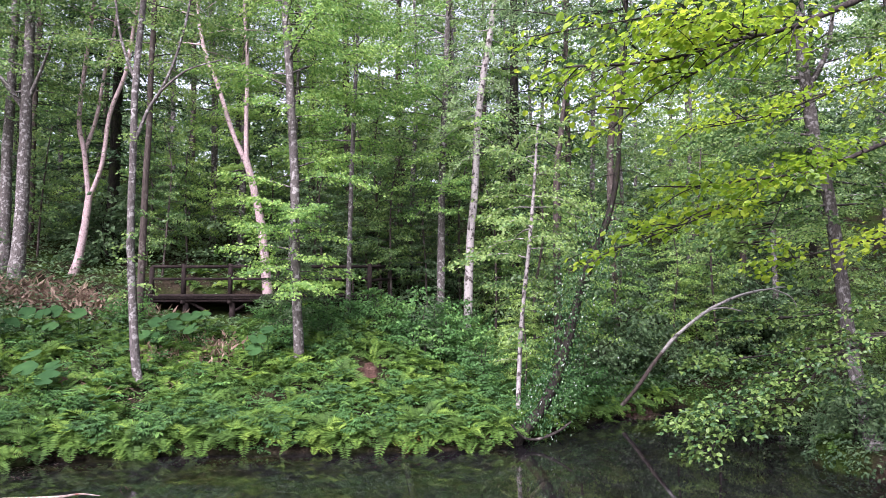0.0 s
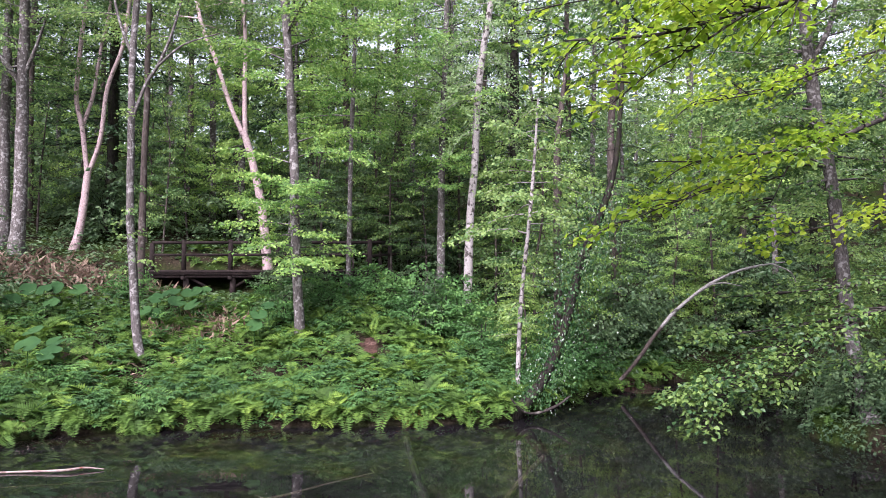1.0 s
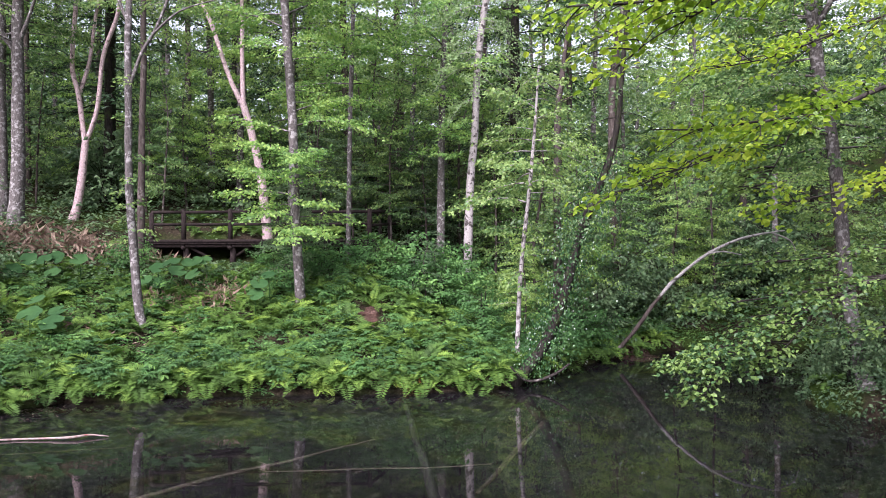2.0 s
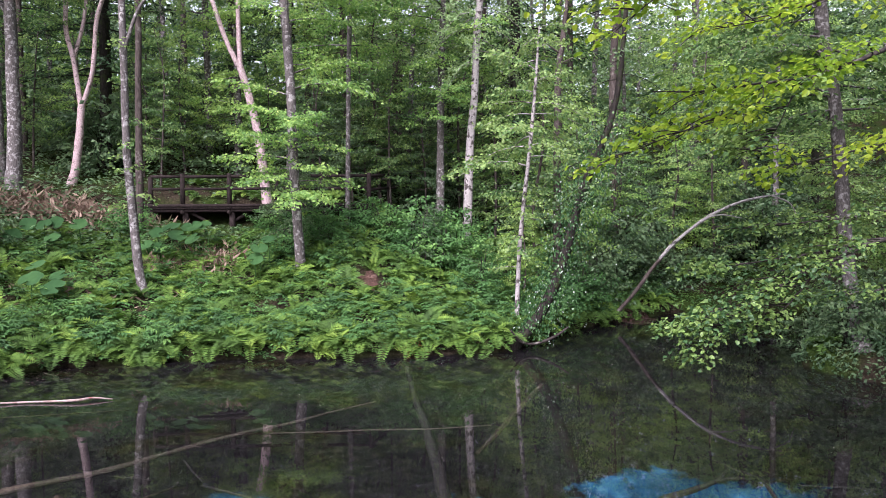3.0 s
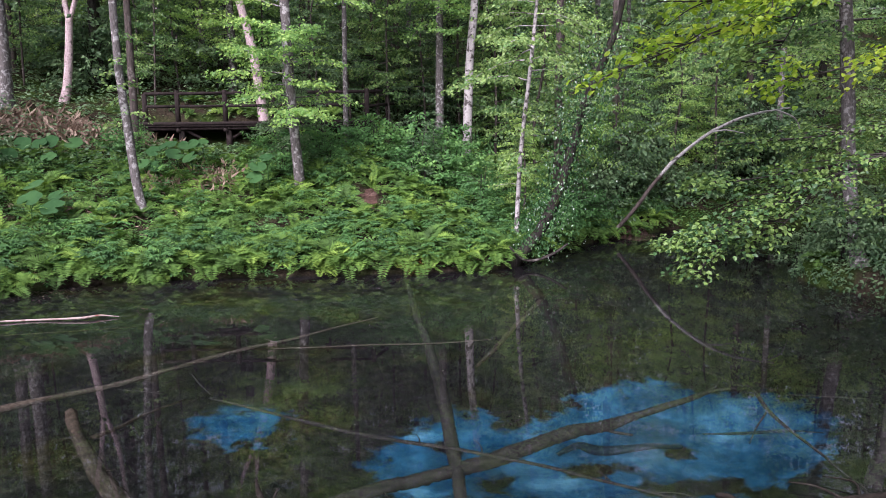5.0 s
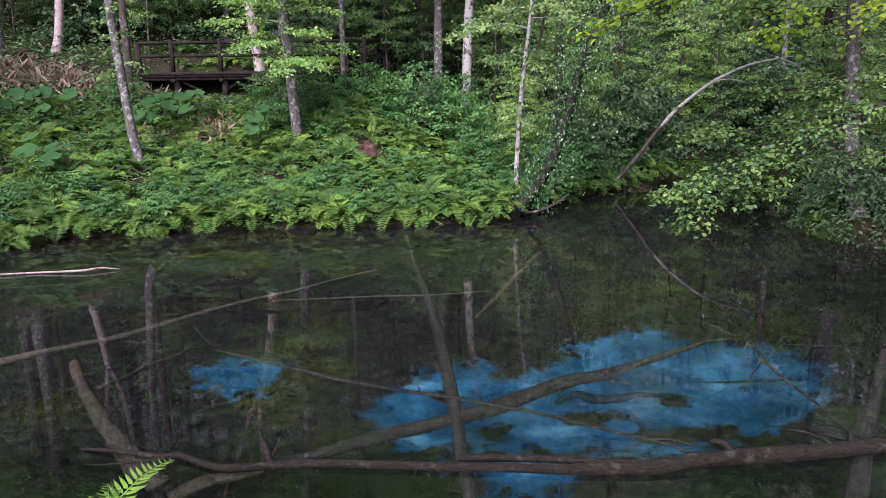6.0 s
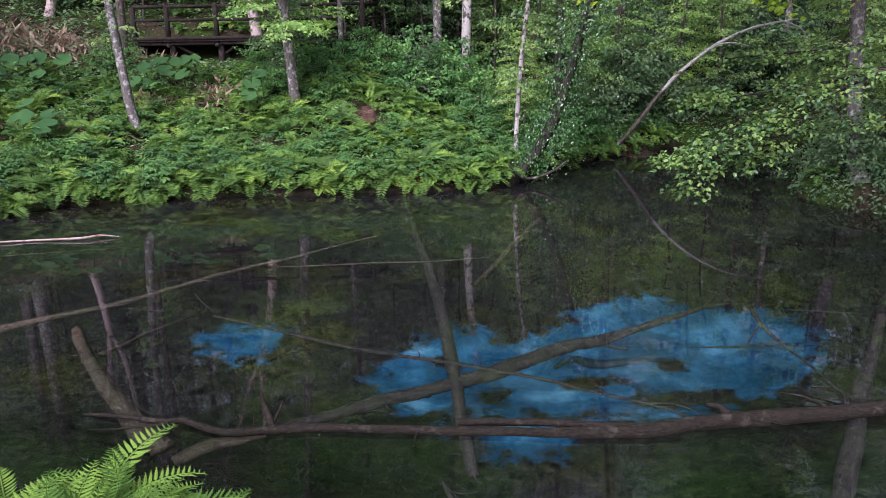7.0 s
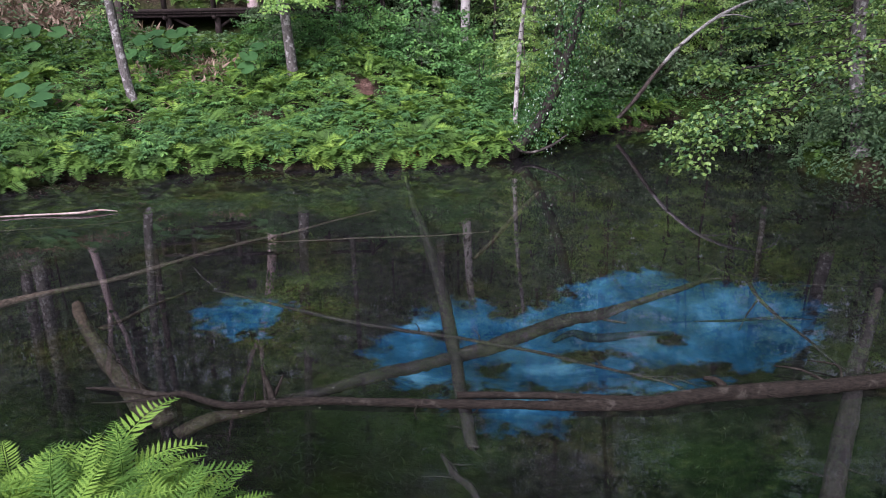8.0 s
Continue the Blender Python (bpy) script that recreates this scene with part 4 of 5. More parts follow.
    high = limb_specs(stem, 8.4, 12, 26, 3.2, 0.25, 0.2) + limb_specs(stem, 8.2, 11.5, 18, 5.0, 0.12, 0.1, 2.4, 0.2) + limb_specs(stem, 8.2, 11.5, 24, 6.2, 0.25, 0.1, 1.5, 0.2)
    crown([(np.asarray(q[0]) - off, *q[1:]) for q in high], wood, green, 0.11)
    tagged(part("branchwork", wood, BARK_DARK, t), kind="stuff")
    part("crown", green, LEAF_ALDER, t, smooth=False)


near_tree()


# ---------------------------------------------------------------- ferns and herbs of the banks
def frond_mesh(name, length, pairs, material, arch=1.0, leaflet=0.19, ratio=0.24, rise=62, fine=0, stalk=0.14):
    """One fern frond from the origin along +x, arching over."""
    g = Geo()
    n = 10
    ang = np.radians(np.linspace(rise, rise - 78 * arch, n))
    pts = np.vstack([[0, 0, 0], np.cumsum(np.stack([np.cos(ang), 0 * ang, np.sin(ang)], -1) * length / n, axis=0)])
    g.tube(pts, [0.006, 0.002], 4, cap=False, fine=1)
    u = np.linspace(stalk, 0.99, pairs)
    s = np.stack([np.interp(u * n, np.arange(n + 1), pts[:, i]) for i in range(3)], -1)
    tan = np.stack([np.interp(u * n, np.arange(n + 1), np.gradient(pts, axis=0)[:, i]) for i in range(3)], -1)
    tan /= np.linalg.norm(tan, axis=1)[:, None]
    up = np.cross(tan, np.array([0, 1.0, 0])) * -1
    ln = length * leaflet * (np.sin(np.pi * ((u - stalk + 0.14) / (1.14 - stalk) * 0.8 + 0.16)) ** 0.8 + 0.04) * rng.uniform(0.88, 1.1, pairs)
    for side in (-1, 1):
        d = np.array([0, side, 0]) + tan * 0.42 - up * rng.uniform(0.0, 0.3, pairs)[:, None]
        if not fine:
            g.leaves(s, d, up + rng.normal(0, 0.12, (pairs, 3)), ln, ln * ratio + 0.008, False, 0.05, 0.25)
            continue
        d = d / np.linalg.norm(d, axis=1)[:, None]
        g.leaves(s, d, up + rng.normal(0, 0.1, (pairs, 3)), ln, ln * ratio * 1.15, True, 0.06, 0.3)
        for k in range(fine):  # teeth along each leaflet
            f = (k + 0.6) / fine
            for edge in (-1, 1):
                q = s + d * (ln * f)[:, None] - up * (ln * 0.1 * f * f)[:, None]
                e = d * 0.9 + edge * tan * 0.7 - up * 0.1
                w = ln * ratio * (1.05 - f) ** 0.6 * 1.05 + 0.002
                g.leaves(q, e, up + rng.normal(0, 0.14, (pairs, 3)), w, w * 0.5, False, 0.05, 0.2)
    return g.mesh(name, material)


def fern_kinds(name, count, fronds, length, pairs, material, label, group, rise=(45, 72), **kw):
    made = []
    for k in range(count):
        meshes = [frond_mesh("frond", length * rng.uniform(0.8, 1.15), pairs, material, rng.uniform(0.8, 1.15), rise=rng.uniform(*rise), **kw) for _ in range(3)]
        t = thing(name, label, "fern", group)
        for i in range(fronds):
            f = new("frond", meshes[i % 3])
            f.parent = t
            s = rng.uniform(0.75, 1.1)
            f.matrix_basis = Matrix.Rotation(6.283 * i / fronds + rng.normal(0, 0.2), 4, "Z") @ Matrix.Rotation(rng.normal(0, 0.15), 4, "Y") @ Matrix.Scale(s, 4)
        made.append(t)
    return made


def herb_kind(label, group, stalk, leaves, leaflets, size):
    """A leafy herb: stalks with fans of toothed leaflets."""
    t = thing("herb_plant", label, "plant", group)
    g = Geo()
    g.tube([(0, 0, -0.05), (0.02, 0, stalk * 0.5), (0.0, 0.03, stalk)], [0.007, 0.003], 5, cap=False, fine=2)
    part("stem", g, LEAF_HERB, t)
    for i in range(leaves):
        g = Geo()
        az, z = i * 2.4 + rng.normal(0, 0.3), stalk * (0.35 + 0.65 * (i + 1) / leaves)
        h = np.array([math.cos(az), math.sin(az), 0])
        reach = size * rng.uniform(1.8, 3.0)
        tip = np.array([0, 0, z]) + h * reach + np.array([0, 0, reach * rng.uniform(-0.1, 0.35)])
        g.tube([(0, 0, z * 0.8), tip], [0.004, 0.002], 4, cap=False, fine=2)
        pairs = leaflets // 2
        u = np.repeat(np.linspace(0.35, 0.88, pairs), 2)
        base = np.array([0, 0, z * 0.8])
        p = np.vstack([base + (tip - base) * u[:, None], tip])
        turn = np.append(np.tile([-1.1, 1.1], pairs), 0.0) + rng.normal(0, 0.12, leaflets)
        d = np.stack([np.cos(az + turn), np.sin(az + turn), rng.normal(-0.28, 0.15, leaflets)], -1)
        ln = size * rng.uniform(0.85, 1.2, leaflets)
        nrm = np.stack([rng.normal(0, 0.25, leaflets), rng.normal(-0.15, 0.25, leaflets), np.ones(leaflets)], -1)
        g.leaves(p, d, nrm, ln, ln * 0.42, True, 0.1, 0.2)
        part("leaf", g, LEAF_HERB, t, smooth=False)
    return t


def bank_point(reach, back=0.0, east=13.0):
    """A random place on the far bank, some metres up from the water."""
    while True:
        x, y = rng.uniform(-14, east), rng.uniform(11, 29)
        o = -float(inside_distance(np.array([x]), np.array([y]), SHORE)[0])
        if back < o < reach and not (-2.4 < x < -1.65 and 18.5 < y < 19.9) and not (y > 23.2 and -10.4 < x < -1.2):
            return x, y, o


def scatter(kinds, places, lo, hi, tilt=0.6):
    first = set()
    for x, y in places:
        k = kinds[int(rng.integers(0, len(kinds)))]
        s = rng.uniform(lo, hi)
        e = 0.3
        gx, gy = (ground_z(x + e, y) - ground_z(x - e, y)) / (2 * e), (ground_z(x, y + e) - ground_z(x, y - e)) / (2 * e)
        lean = Matrix.Rotation(math.atan(np.clip(gy, -1, 1)) * tilt + rng.normal(0, 0.08), 4, "X") @ Matrix.Rotation(-math.atan(np.clip(gx, -1, 1)) * tilt, 4, "Y")
        m = Matrix.Translation((x, y, ground_z(x, y) - 0.02)) @ lean @ Matrix.Rotation(rng.uniform(0, 6.28), 4, "Z") @ Matrix.Scale(s, 4)
        if k.name in first:
            copy_thing(k, m)
        else:
            first.add(k.name)
            k.matrix_basis = m


def grove(count, reach, back, low, high, east=7.4):
    """Places on the far bank inside the drifts where one kind of plant prevails."""
    made = []
    while len(made) < count:
        x, y, o = bank_point(reach, back, east)
        if low < waves(np.array([x]), np.array([y]), 1.1, 23)[0] + rng.normal(0, 0.12) < high:
            made.append((x, y))
    return made


def bank_plants():
    ferns = fern_kinds("ostrich_fern", 3, 8, 0.85, 26, LEAF_FERN, "bright green shuttlecock fern on the bank", "shuttlecock ferns", leaflet=0.17, ratio=0.14)
    scatter(ferns, grove(95, 6.0, 0.4, -0.5, 9.0, 7.0), 0.7, 1.1)
    broad = fern_kinds("lady_fern", 4, 7, 0.55, 17, LEAF_FERN, "low fern with broad drooping triangular fronds", "broad ferns", leaflet=0.29, ratio=0.2)
    scatter(broad, grove(200, 5.5, 0.02, -0.25, 9.0) + [bank_point(0.4, 0.0, 7.2)[:2] for _ in range(60)] + [(7.9, 14.3), (8.8, 13.9), (-4.0, 19.2), (-3.6, 19.3), (-4.3, 19.1), (-2.6, 18.7), (-1.5, 18.6), (-1.4, 19.4), (-2.75, 19.5)] + [(rng.uniform(-10.5, -1.5), rng.uniform(25.9, 28.5)) for _ in range(42)], 0.72, 1.3)
    herbs = [herb_kind("leafy green herb with feathered leaves of toothed leaflets", "bank herbs", rng.uniform(0.35, 0.6), 9, 7, 0.095) for _ in range(4)]
    scatter(herbs, grove(140, 6.0, 0.02, -9.0, 0.05) + [bank_point(1.5, 0.0, 7.4)[:2] for _ in range(80)], 0.75, 1.3)


bank_plants()


def low_growth():
    """The close mat of small leaves under the ferns, and the undergrowth up the slope."""
    # bank_plants get the dark leaf, which paints shade onto the inlet bank
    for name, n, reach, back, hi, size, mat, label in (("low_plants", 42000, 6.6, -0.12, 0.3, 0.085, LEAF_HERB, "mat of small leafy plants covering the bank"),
                                                       ("bank_plants", 46000, 5.0, -0.05, 0.5, 0.085, LEAF_DARK, "low plants in shade-toned green on the bank beside the inlet"),
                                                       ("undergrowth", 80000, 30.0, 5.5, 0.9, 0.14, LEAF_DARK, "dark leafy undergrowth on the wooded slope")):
        x, y = rng.uniform(-24 if back > 1 else -14, 22 if back > 1 else 13, n * 4), (17 + 35 * rng.random(n * 4) ** 1.9 if back > 1 else rng.uniform(11, 27, n * 4))
        o = -inside_distance(x, y, SHORE)
        patch = waves(x, y, 1.6, 9) + rng.normal(0, 0.15, n * 4) + (name == "bank_plants")
        ok = (o > back) & (o < reach) & (patch > -0.3) & ~((x > -2.35) & (x < -1.7) & (y > 18.5) & (y < 19.9)) & ~((y > 23.5) & (y < 25.8) & (x > -10.4) & (x < -1.6))
        if back < 1:
            ok &= ((x < 7.4) | (y > 20)) == (name == "low_plants")
        x, y = x[ok][:n], y[ok][:n]
        z = np.maximum(height(x, y), 0.12) + rng.random(len(x)) ** 1.6 * hi * (0.4 + 0.6 * sstep(-0.2, 0.5, waves(x, y, 1.6, 9)))
        front = (y > 21.2) & (y < 23.6) & (x > -10.4) & (x < -1.6)
        z = np.where(front, np.minimum(z, height(x, y) + 0.3), z)
        k = len(x)
        a = rng.uniform(0, 6.28, k)
        ln = size * rng.uniform(0.6, 1.4, k)
        g = Geo()
        g.leaves(np.stack([x, y, z], -1), np.stack([np.cos(a), np.sin(a), rng.normal(-0.15, 0.3, k)], -1),
                 np.stack([rng.normal(0, 0.45, k), rng.normal(-0.25, 0.45, k), np.ones(k)], -1), ln, ln * 0.6)
        tagged(part(name, g, mat, smooth=False), label, "plants", kind="stuff")


low_growth()


def inlet_drape():
    """Leaves that hang over the lip of the bank beside the inlet."""
    n = 20000
    x, y = rng.uniform(6.6, 10.5, n), rng.uniform(9.5, 17.5, n)
    o = -inside_distance(x, y, SHORE)
    ok = (o > -0.16) & (o < 0.6) & (waves(x, y, 0.9, 43) + rng.normal(0, 0.2, n) > -0.1)
    x, y, o = x[ok], y[ok], o[ok]
    k = len(x)
    z = 0.03 + rng.random(k) * (0.5 + 0.2 * waves(x, y, 1.2, 41)) * sstep(-0.35, 0.1, o) + np.maximum(height(x, y), 0)
    a, ln = rng.uniform(0, 6.28, k), rng.uniform(0.05, 0.11, k)
    g = Geo()
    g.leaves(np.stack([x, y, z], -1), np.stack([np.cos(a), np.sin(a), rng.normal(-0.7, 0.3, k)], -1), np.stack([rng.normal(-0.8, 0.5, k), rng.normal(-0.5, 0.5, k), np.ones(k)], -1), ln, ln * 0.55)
    # The dark leaf colour stands for the shade over this lip.
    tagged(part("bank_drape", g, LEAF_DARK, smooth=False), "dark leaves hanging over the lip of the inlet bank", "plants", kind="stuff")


inlet_drape()


def bare(x, y):
    """The slips of open soil, kept free of plants."""
    return (-2.65 < x < -1.4 and 18.5 < y < 20.5) or (4.9 < x < 7.0 and 20.0 < y < 22.6)


def fern_bank():
    """The closed cover of fern fronds on the far bank, arching down the slope over one another."""
    fronds = [frond_mesh("frond", 0.7 * rng.uniform(0.85, 1.15), 15, LEAF_FERN, rng.uniform(0.75, 1.1), leaflet=0.27, ratio=0.19, rise=rng.uniform(38, 66)) for _ in range(8)]
    forms = []
    for me in fronds:
        v = np.zeros(len(me.vertices) * 3)
        me.vertices.foreach_get("co", v)
        forms.append((v.reshape(-1, 3), [list(p.vertices) for p in me.polygons]))
        bpy.data.meshes.remove(me)
    g = Geo()
    places = [bank_point(7.6, 0.05, 7.4)[:2] for _ in range(620)] + [bank_point(0.35, -0.04, 7.4)[:2] for _ in range(90)]
    for x, y in places:
        if bare(x, y):
            continue
        z = ground_z(x, y) + rng.uniform(-0.02, 0.1)
        for i in range(5):
            v, f = forms[int(rng.integers(0, 8))]
            a = -1.57 + rng.normal(0, 1.0)
            c, sn, k = math.cos(a), math.sin(a), rng.uniform(0.55, 1.1)
            turned = np.stack([v[:, 0] * c - v[:, 1] * sn, v[:, 0] * sn + v[:, 1] * c, v[:, 2] + v[:, 0] * (0.35 * sn + rng.normal(0, 0.12))], -1)
            g.add(turned * k + np.array([x, y, max(z, 0.1)]), f)
    tagged(part("fern_cover", g, LEAF_FERN, smooth=False), "thick cover of green fern fronds arching down the bank", "ferns", kind="stuff")
    g = Geo()
    turn = np.array([-1.05, 1.05, -0.95, 0.95, -0.8, 0.8, 0.0])
    along = np.array([0.3, 0.3, 0.58, 0.58, 0.82, 0.82, 1.0])
    for x, y in [bank_point(7.6, 0.02, 7.4)[:2] for _ in range(560)] + [bank_point(1.6, -0.02, 7.4)[:2] for _ in range(420)]:
        if bare(x, y) or waves(np.array([x]), np.array([y]), 1.1, 23)[0] > 0.02:
            continue
        top = np.array([x, y, max(ground_z(x, y), 0.05) + rng.uniform(0.2, 0.5)])
        for i in range(8):
            az = i * 2.4 + rng.normal(0, 0.3)
            reach = rng.uniform(0.16, 0.34)
            h = np.array([math.cos(az), math.sin(az), rng.uniform(-0.55, 0.15)])
            p = top + np.array([0, 0, rng.uniform(-0.2, 0.06)]) + h * (reach * along)[:, None]
            d = np.stack([np.cos(az + turn), np.sin(az + turn), rng.normal(-0.3, 0.15, 7)], -1)
            nrm = np.stack([rng.normal(0, 0.22, 7), rng.normal(-0.25, 0.22, 7), np.ones(7)], -1)
            ln = rng.uniform(0.075, 0.125) * rng.uniform(0.85, 1.15, 7)
            g.leaves(p, d, nrm, ln, ln * 0.5, True, 0.1, 0.25)
    tagged(part("herb_cover", g, LEAF_HERB, smooth=False), "drifts of leafy green herbs with toothed leaflets on the bank", "plants", kind="stuff")


fern_bank()


def near_ferns():
    """The feathery plants at the near edge of the pond."""
    kinds = fern_kinds("wood_fern", 4, 16, 0.6, 15, LEAF_WOOD_FERN, "fresh yellow-green feathery fern at the near water's edge", "near-bank ferns", rise=(50, 84), leaflet=0.13, ratio=0.17, fine=5, stalk=0.42)
    places = [(-1.98, 3.25), (-1.66, 3.15), (-1.42, 3.12), (-2.3, 3.25), (-1.48, 2.8), (-1.96, 2.85), (-2.4, 2.8), (-2.15, 2.75), (-1.75, 2.55), (-1.55, 3.3), (-1.8, 3.0), (-2.2, 3.05), (-1.65, 2.95), (-1.85, 3.3), (-2.05, 3.1), (-1.5, 3.05), (-2.6, 3.1), (-2.75, 2.9), (-1.9, 2.65), (-2.5, 3.35), (-2.1, 3.4), (-1.6, 2.7)]
    scatter(kinds, [(x, y + 0.12) for x, y in places], 0.88, 1.2, 0.1)


near_ferns()


def butterbur(x, y, size, tall):
    z = ground_z(x, y)
    t = thing("butterbur", "butterbur with a broad round grey-green leaf", "plant", "butterburs", (x, y, z))
    g = Geo()
    lean = rng.normal(0, 0.08, 2) + np.array([0, -0.12])
    g.tube([(0, 0, -0.05), (lean[0] * 0.4, lean[1] * 0.4, tall * 0.6), (lean[0], lean[1], tall)], [0.014, 0.009], 6, cap=False)
    part("stalk", g, LEAF_BUTTERBUR, t)
    g = Geo()
    n, rings = 22, (0.0, 0.35, 0.7, 1.0)
    rows = []
    for r in rings:
        for i in range(n):
            a = 6.283 * i / n
            notch = 1 - 0.75 * math.exp(-((a - 3.14) / 0.22) ** 2)
            rr = r * size * notch * (1 + 0.05 * math.sin(5 * a) + rng.normal(0, 0.02))
            rows.append((rr * math.cos(a), rr * math.sin(a), 0.16 * size * r * r + 0.03 * size * math.sin(4 * a) * r))
    tilt = np.array(Euler((rng.uniform(0.4, 0.85), rng.normal(0, 0.2), 0)).to_matrix()) @ np.array(Matrix.Rotation(rng.uniform(0, 6.28), 3, "Z"))
    v = np.array(rows) @ tilt.T + np.array([lean[0], lean[1], tall])
    g.add(v, [[r * n + i, r * n + (i + 1) % n, (r + 1) * n + (i + 1) % n, (r + 1) * n + i] for r in range(3) for i in range(n)])
    part("leaf", g, LEAF_BUTTERBUR, t)


def butterburs():
    for x, y, s, h in ((-10.06, 17.2, 0.3, 2.0), (-9.72, 16.6, 0.34, 1.72), (-9.1, 16.5, 0.34, 1.53), (-9.47, 16.9, 0.27, 1.76), (-12.0, 20.3, 0.32, 3.0), (-11.47, 20.3, 0.28, 3.0), (-10.97, 20.4, 0.3, 3.05),
                       (-10.41, 20.3, 0.3, 3.0), (-11.74, 19.6, 0.28, 2.58), (-10.84, 19.7, 0.26, 2.64), (-7.9, 20.6, 0.34, 2.9), (-7.3, 20.7, 0.36, 2.92), (-7.51, 20.3, 0.32, 2.66), (-7.1, 20.2, 0.3, 2.57),
                       (-8.0, 20.0, 0.25, 2.33), (-8.32, 20.0, 0.25, 2.41), (-5.0, 19.3, 0.28, 2.33), (-5.06, 19.0, 0.26, 2.05), (-4.8, 19.6, 0.25, 2.55), (-6.85, 20.8, 0.3, 2.95), (-8.25, 20.5, 0.26, 2.75)):
        butterbur(x, y, s * 0.82, max(0.35, h - ground_z(x, y)))


butterburs()


def tuft(name, label, x, y, rx, ry, n, ln, mat, hang=0.0):
    """A loose tuft of blades or dead leaves."""
    g = Geo()
    px, py = x + rng.normal(0, rx, n), y + rng.normal(0, ry, n)
    p = np.stack([px, py, height(px, py) + rng.random(n) * ln * 0.8], -1)
    a = rng.uniform(0, 6.28, n)
    d = np.stack([np.cos(a), np.sin(a), rng.uniform(-0.5, 1.6 if name == "dead_bamboo_grass" else 0.9, n) - hang], -1)
    q = ln * rng.uniform(0.5, 1.3, n)
    g.leaves(p, d, rng.normal(0, 1, (n, 3)), q, q * (0.06 if name == "grass_tuft" else 0.22))
    tagged(part(name, g, mat, smooth=False), label, "plants", kind="stuff")


tuft("dead_bamboo_grass", "dry brown dead bamboo grass", -12.8, 22.6, 1.6, 0.55, 1700, 0.36, LEAF_DEAD)
tuft("dead_bamboo_grass", "dry brown dead bamboo grass", -6.6, 20.2, 0.5, 0.45, 420, 0.26, LEAF_DEAD)
tuft("dead_bamboo_grass", "dry brown dead bamboo grass beside the butterburs", -7.9, 19.6, 0.3, 0.3, 160, 0.24, LEAF_DEAD)
tuft("dead_fern_litter", "brown dead fern litter between the plants", -8.6, 17.2, 0.8, 0.5, 260, 0.2, LEAF_DEAD)
tuft("dead_fern_litter", "brown dead fern litter between the plants", -6.9, 18.6, 0.6, 0.4, 160, 0.18, LEAF_DEAD)
tuft("grass_tuft", "fine green grass blades on the near bank", -2.55, 3.1, 0.4, 0.25, 900, 0.2, LEAF_WOOD_FERN)
tuft("grass_tuft", "fine green grass blades on the near bank", -2.05, 2.95, 0.35, 0.2, 420, 0.22, LEAF_WOOD_FERN)
tuft("leaf_litter", "brown wet leaf litter along the waterline", -8.6, 14.35, 0.5, 0.3, 420, 0.09, LEAF_DEAD)
tuft("leaf_litter", "reddish wet litter on the near shore", -3.4, 4.1, 0.35, 0.15, 260, 0.07, LEAF_DEAD)
tuft("moss_tuft", "orange-brown moss tuft on the waterline", -0.75, 15.98, 0.12, 0.1, 500, 0.16, MOSS_ORANGE, 0.6)
tuft("moss_tuft", "small orange-brown moss tuft on the waterline", -1.35, 15.98, 0.06, 0.06, 140, 0.12, MOSS_ORANGE, 0.6)


def soil_patch(label, x, y, rx, ry, mat):
    g = Geo()
    n = 26
    rows = []
    for r in (0.0, 0.3, 0.6, 0.85, 1.0):
        for i in range(n):
            a = 6.283 * i / n
            k = 1 + 0.25 * math.sin(3 * a + x) + 0.12 * math.sin(7 * a)
            px, py = x + rx * r * k * math.cos(a), y + ry * r * k * math.sin(a)
            rows.append((px, py, ground_z(px, py) + 0.03 - 0.06 * (r == 1.0) + rng.normal(0, 0.012)))
    g.add(rows, [[r * n + i, r * n + (i + 1) % n, (r + 1) * n + (i + 1) % n, (r + 1) * n + i] for r in range(4) for i in range(n)])
    tagged(part("soil_patch", g, mat), label, "soil", kind="structure")


soil_patch("bare slip of reddish soil and litter among ferns", -2.02, 19.25, 0.32, 0.75, SOIL_RED)
soil_patch("red-brown earth at the inlet's edge", 5.75, 21.6, 0.95, 0.6, SOIL_RED)


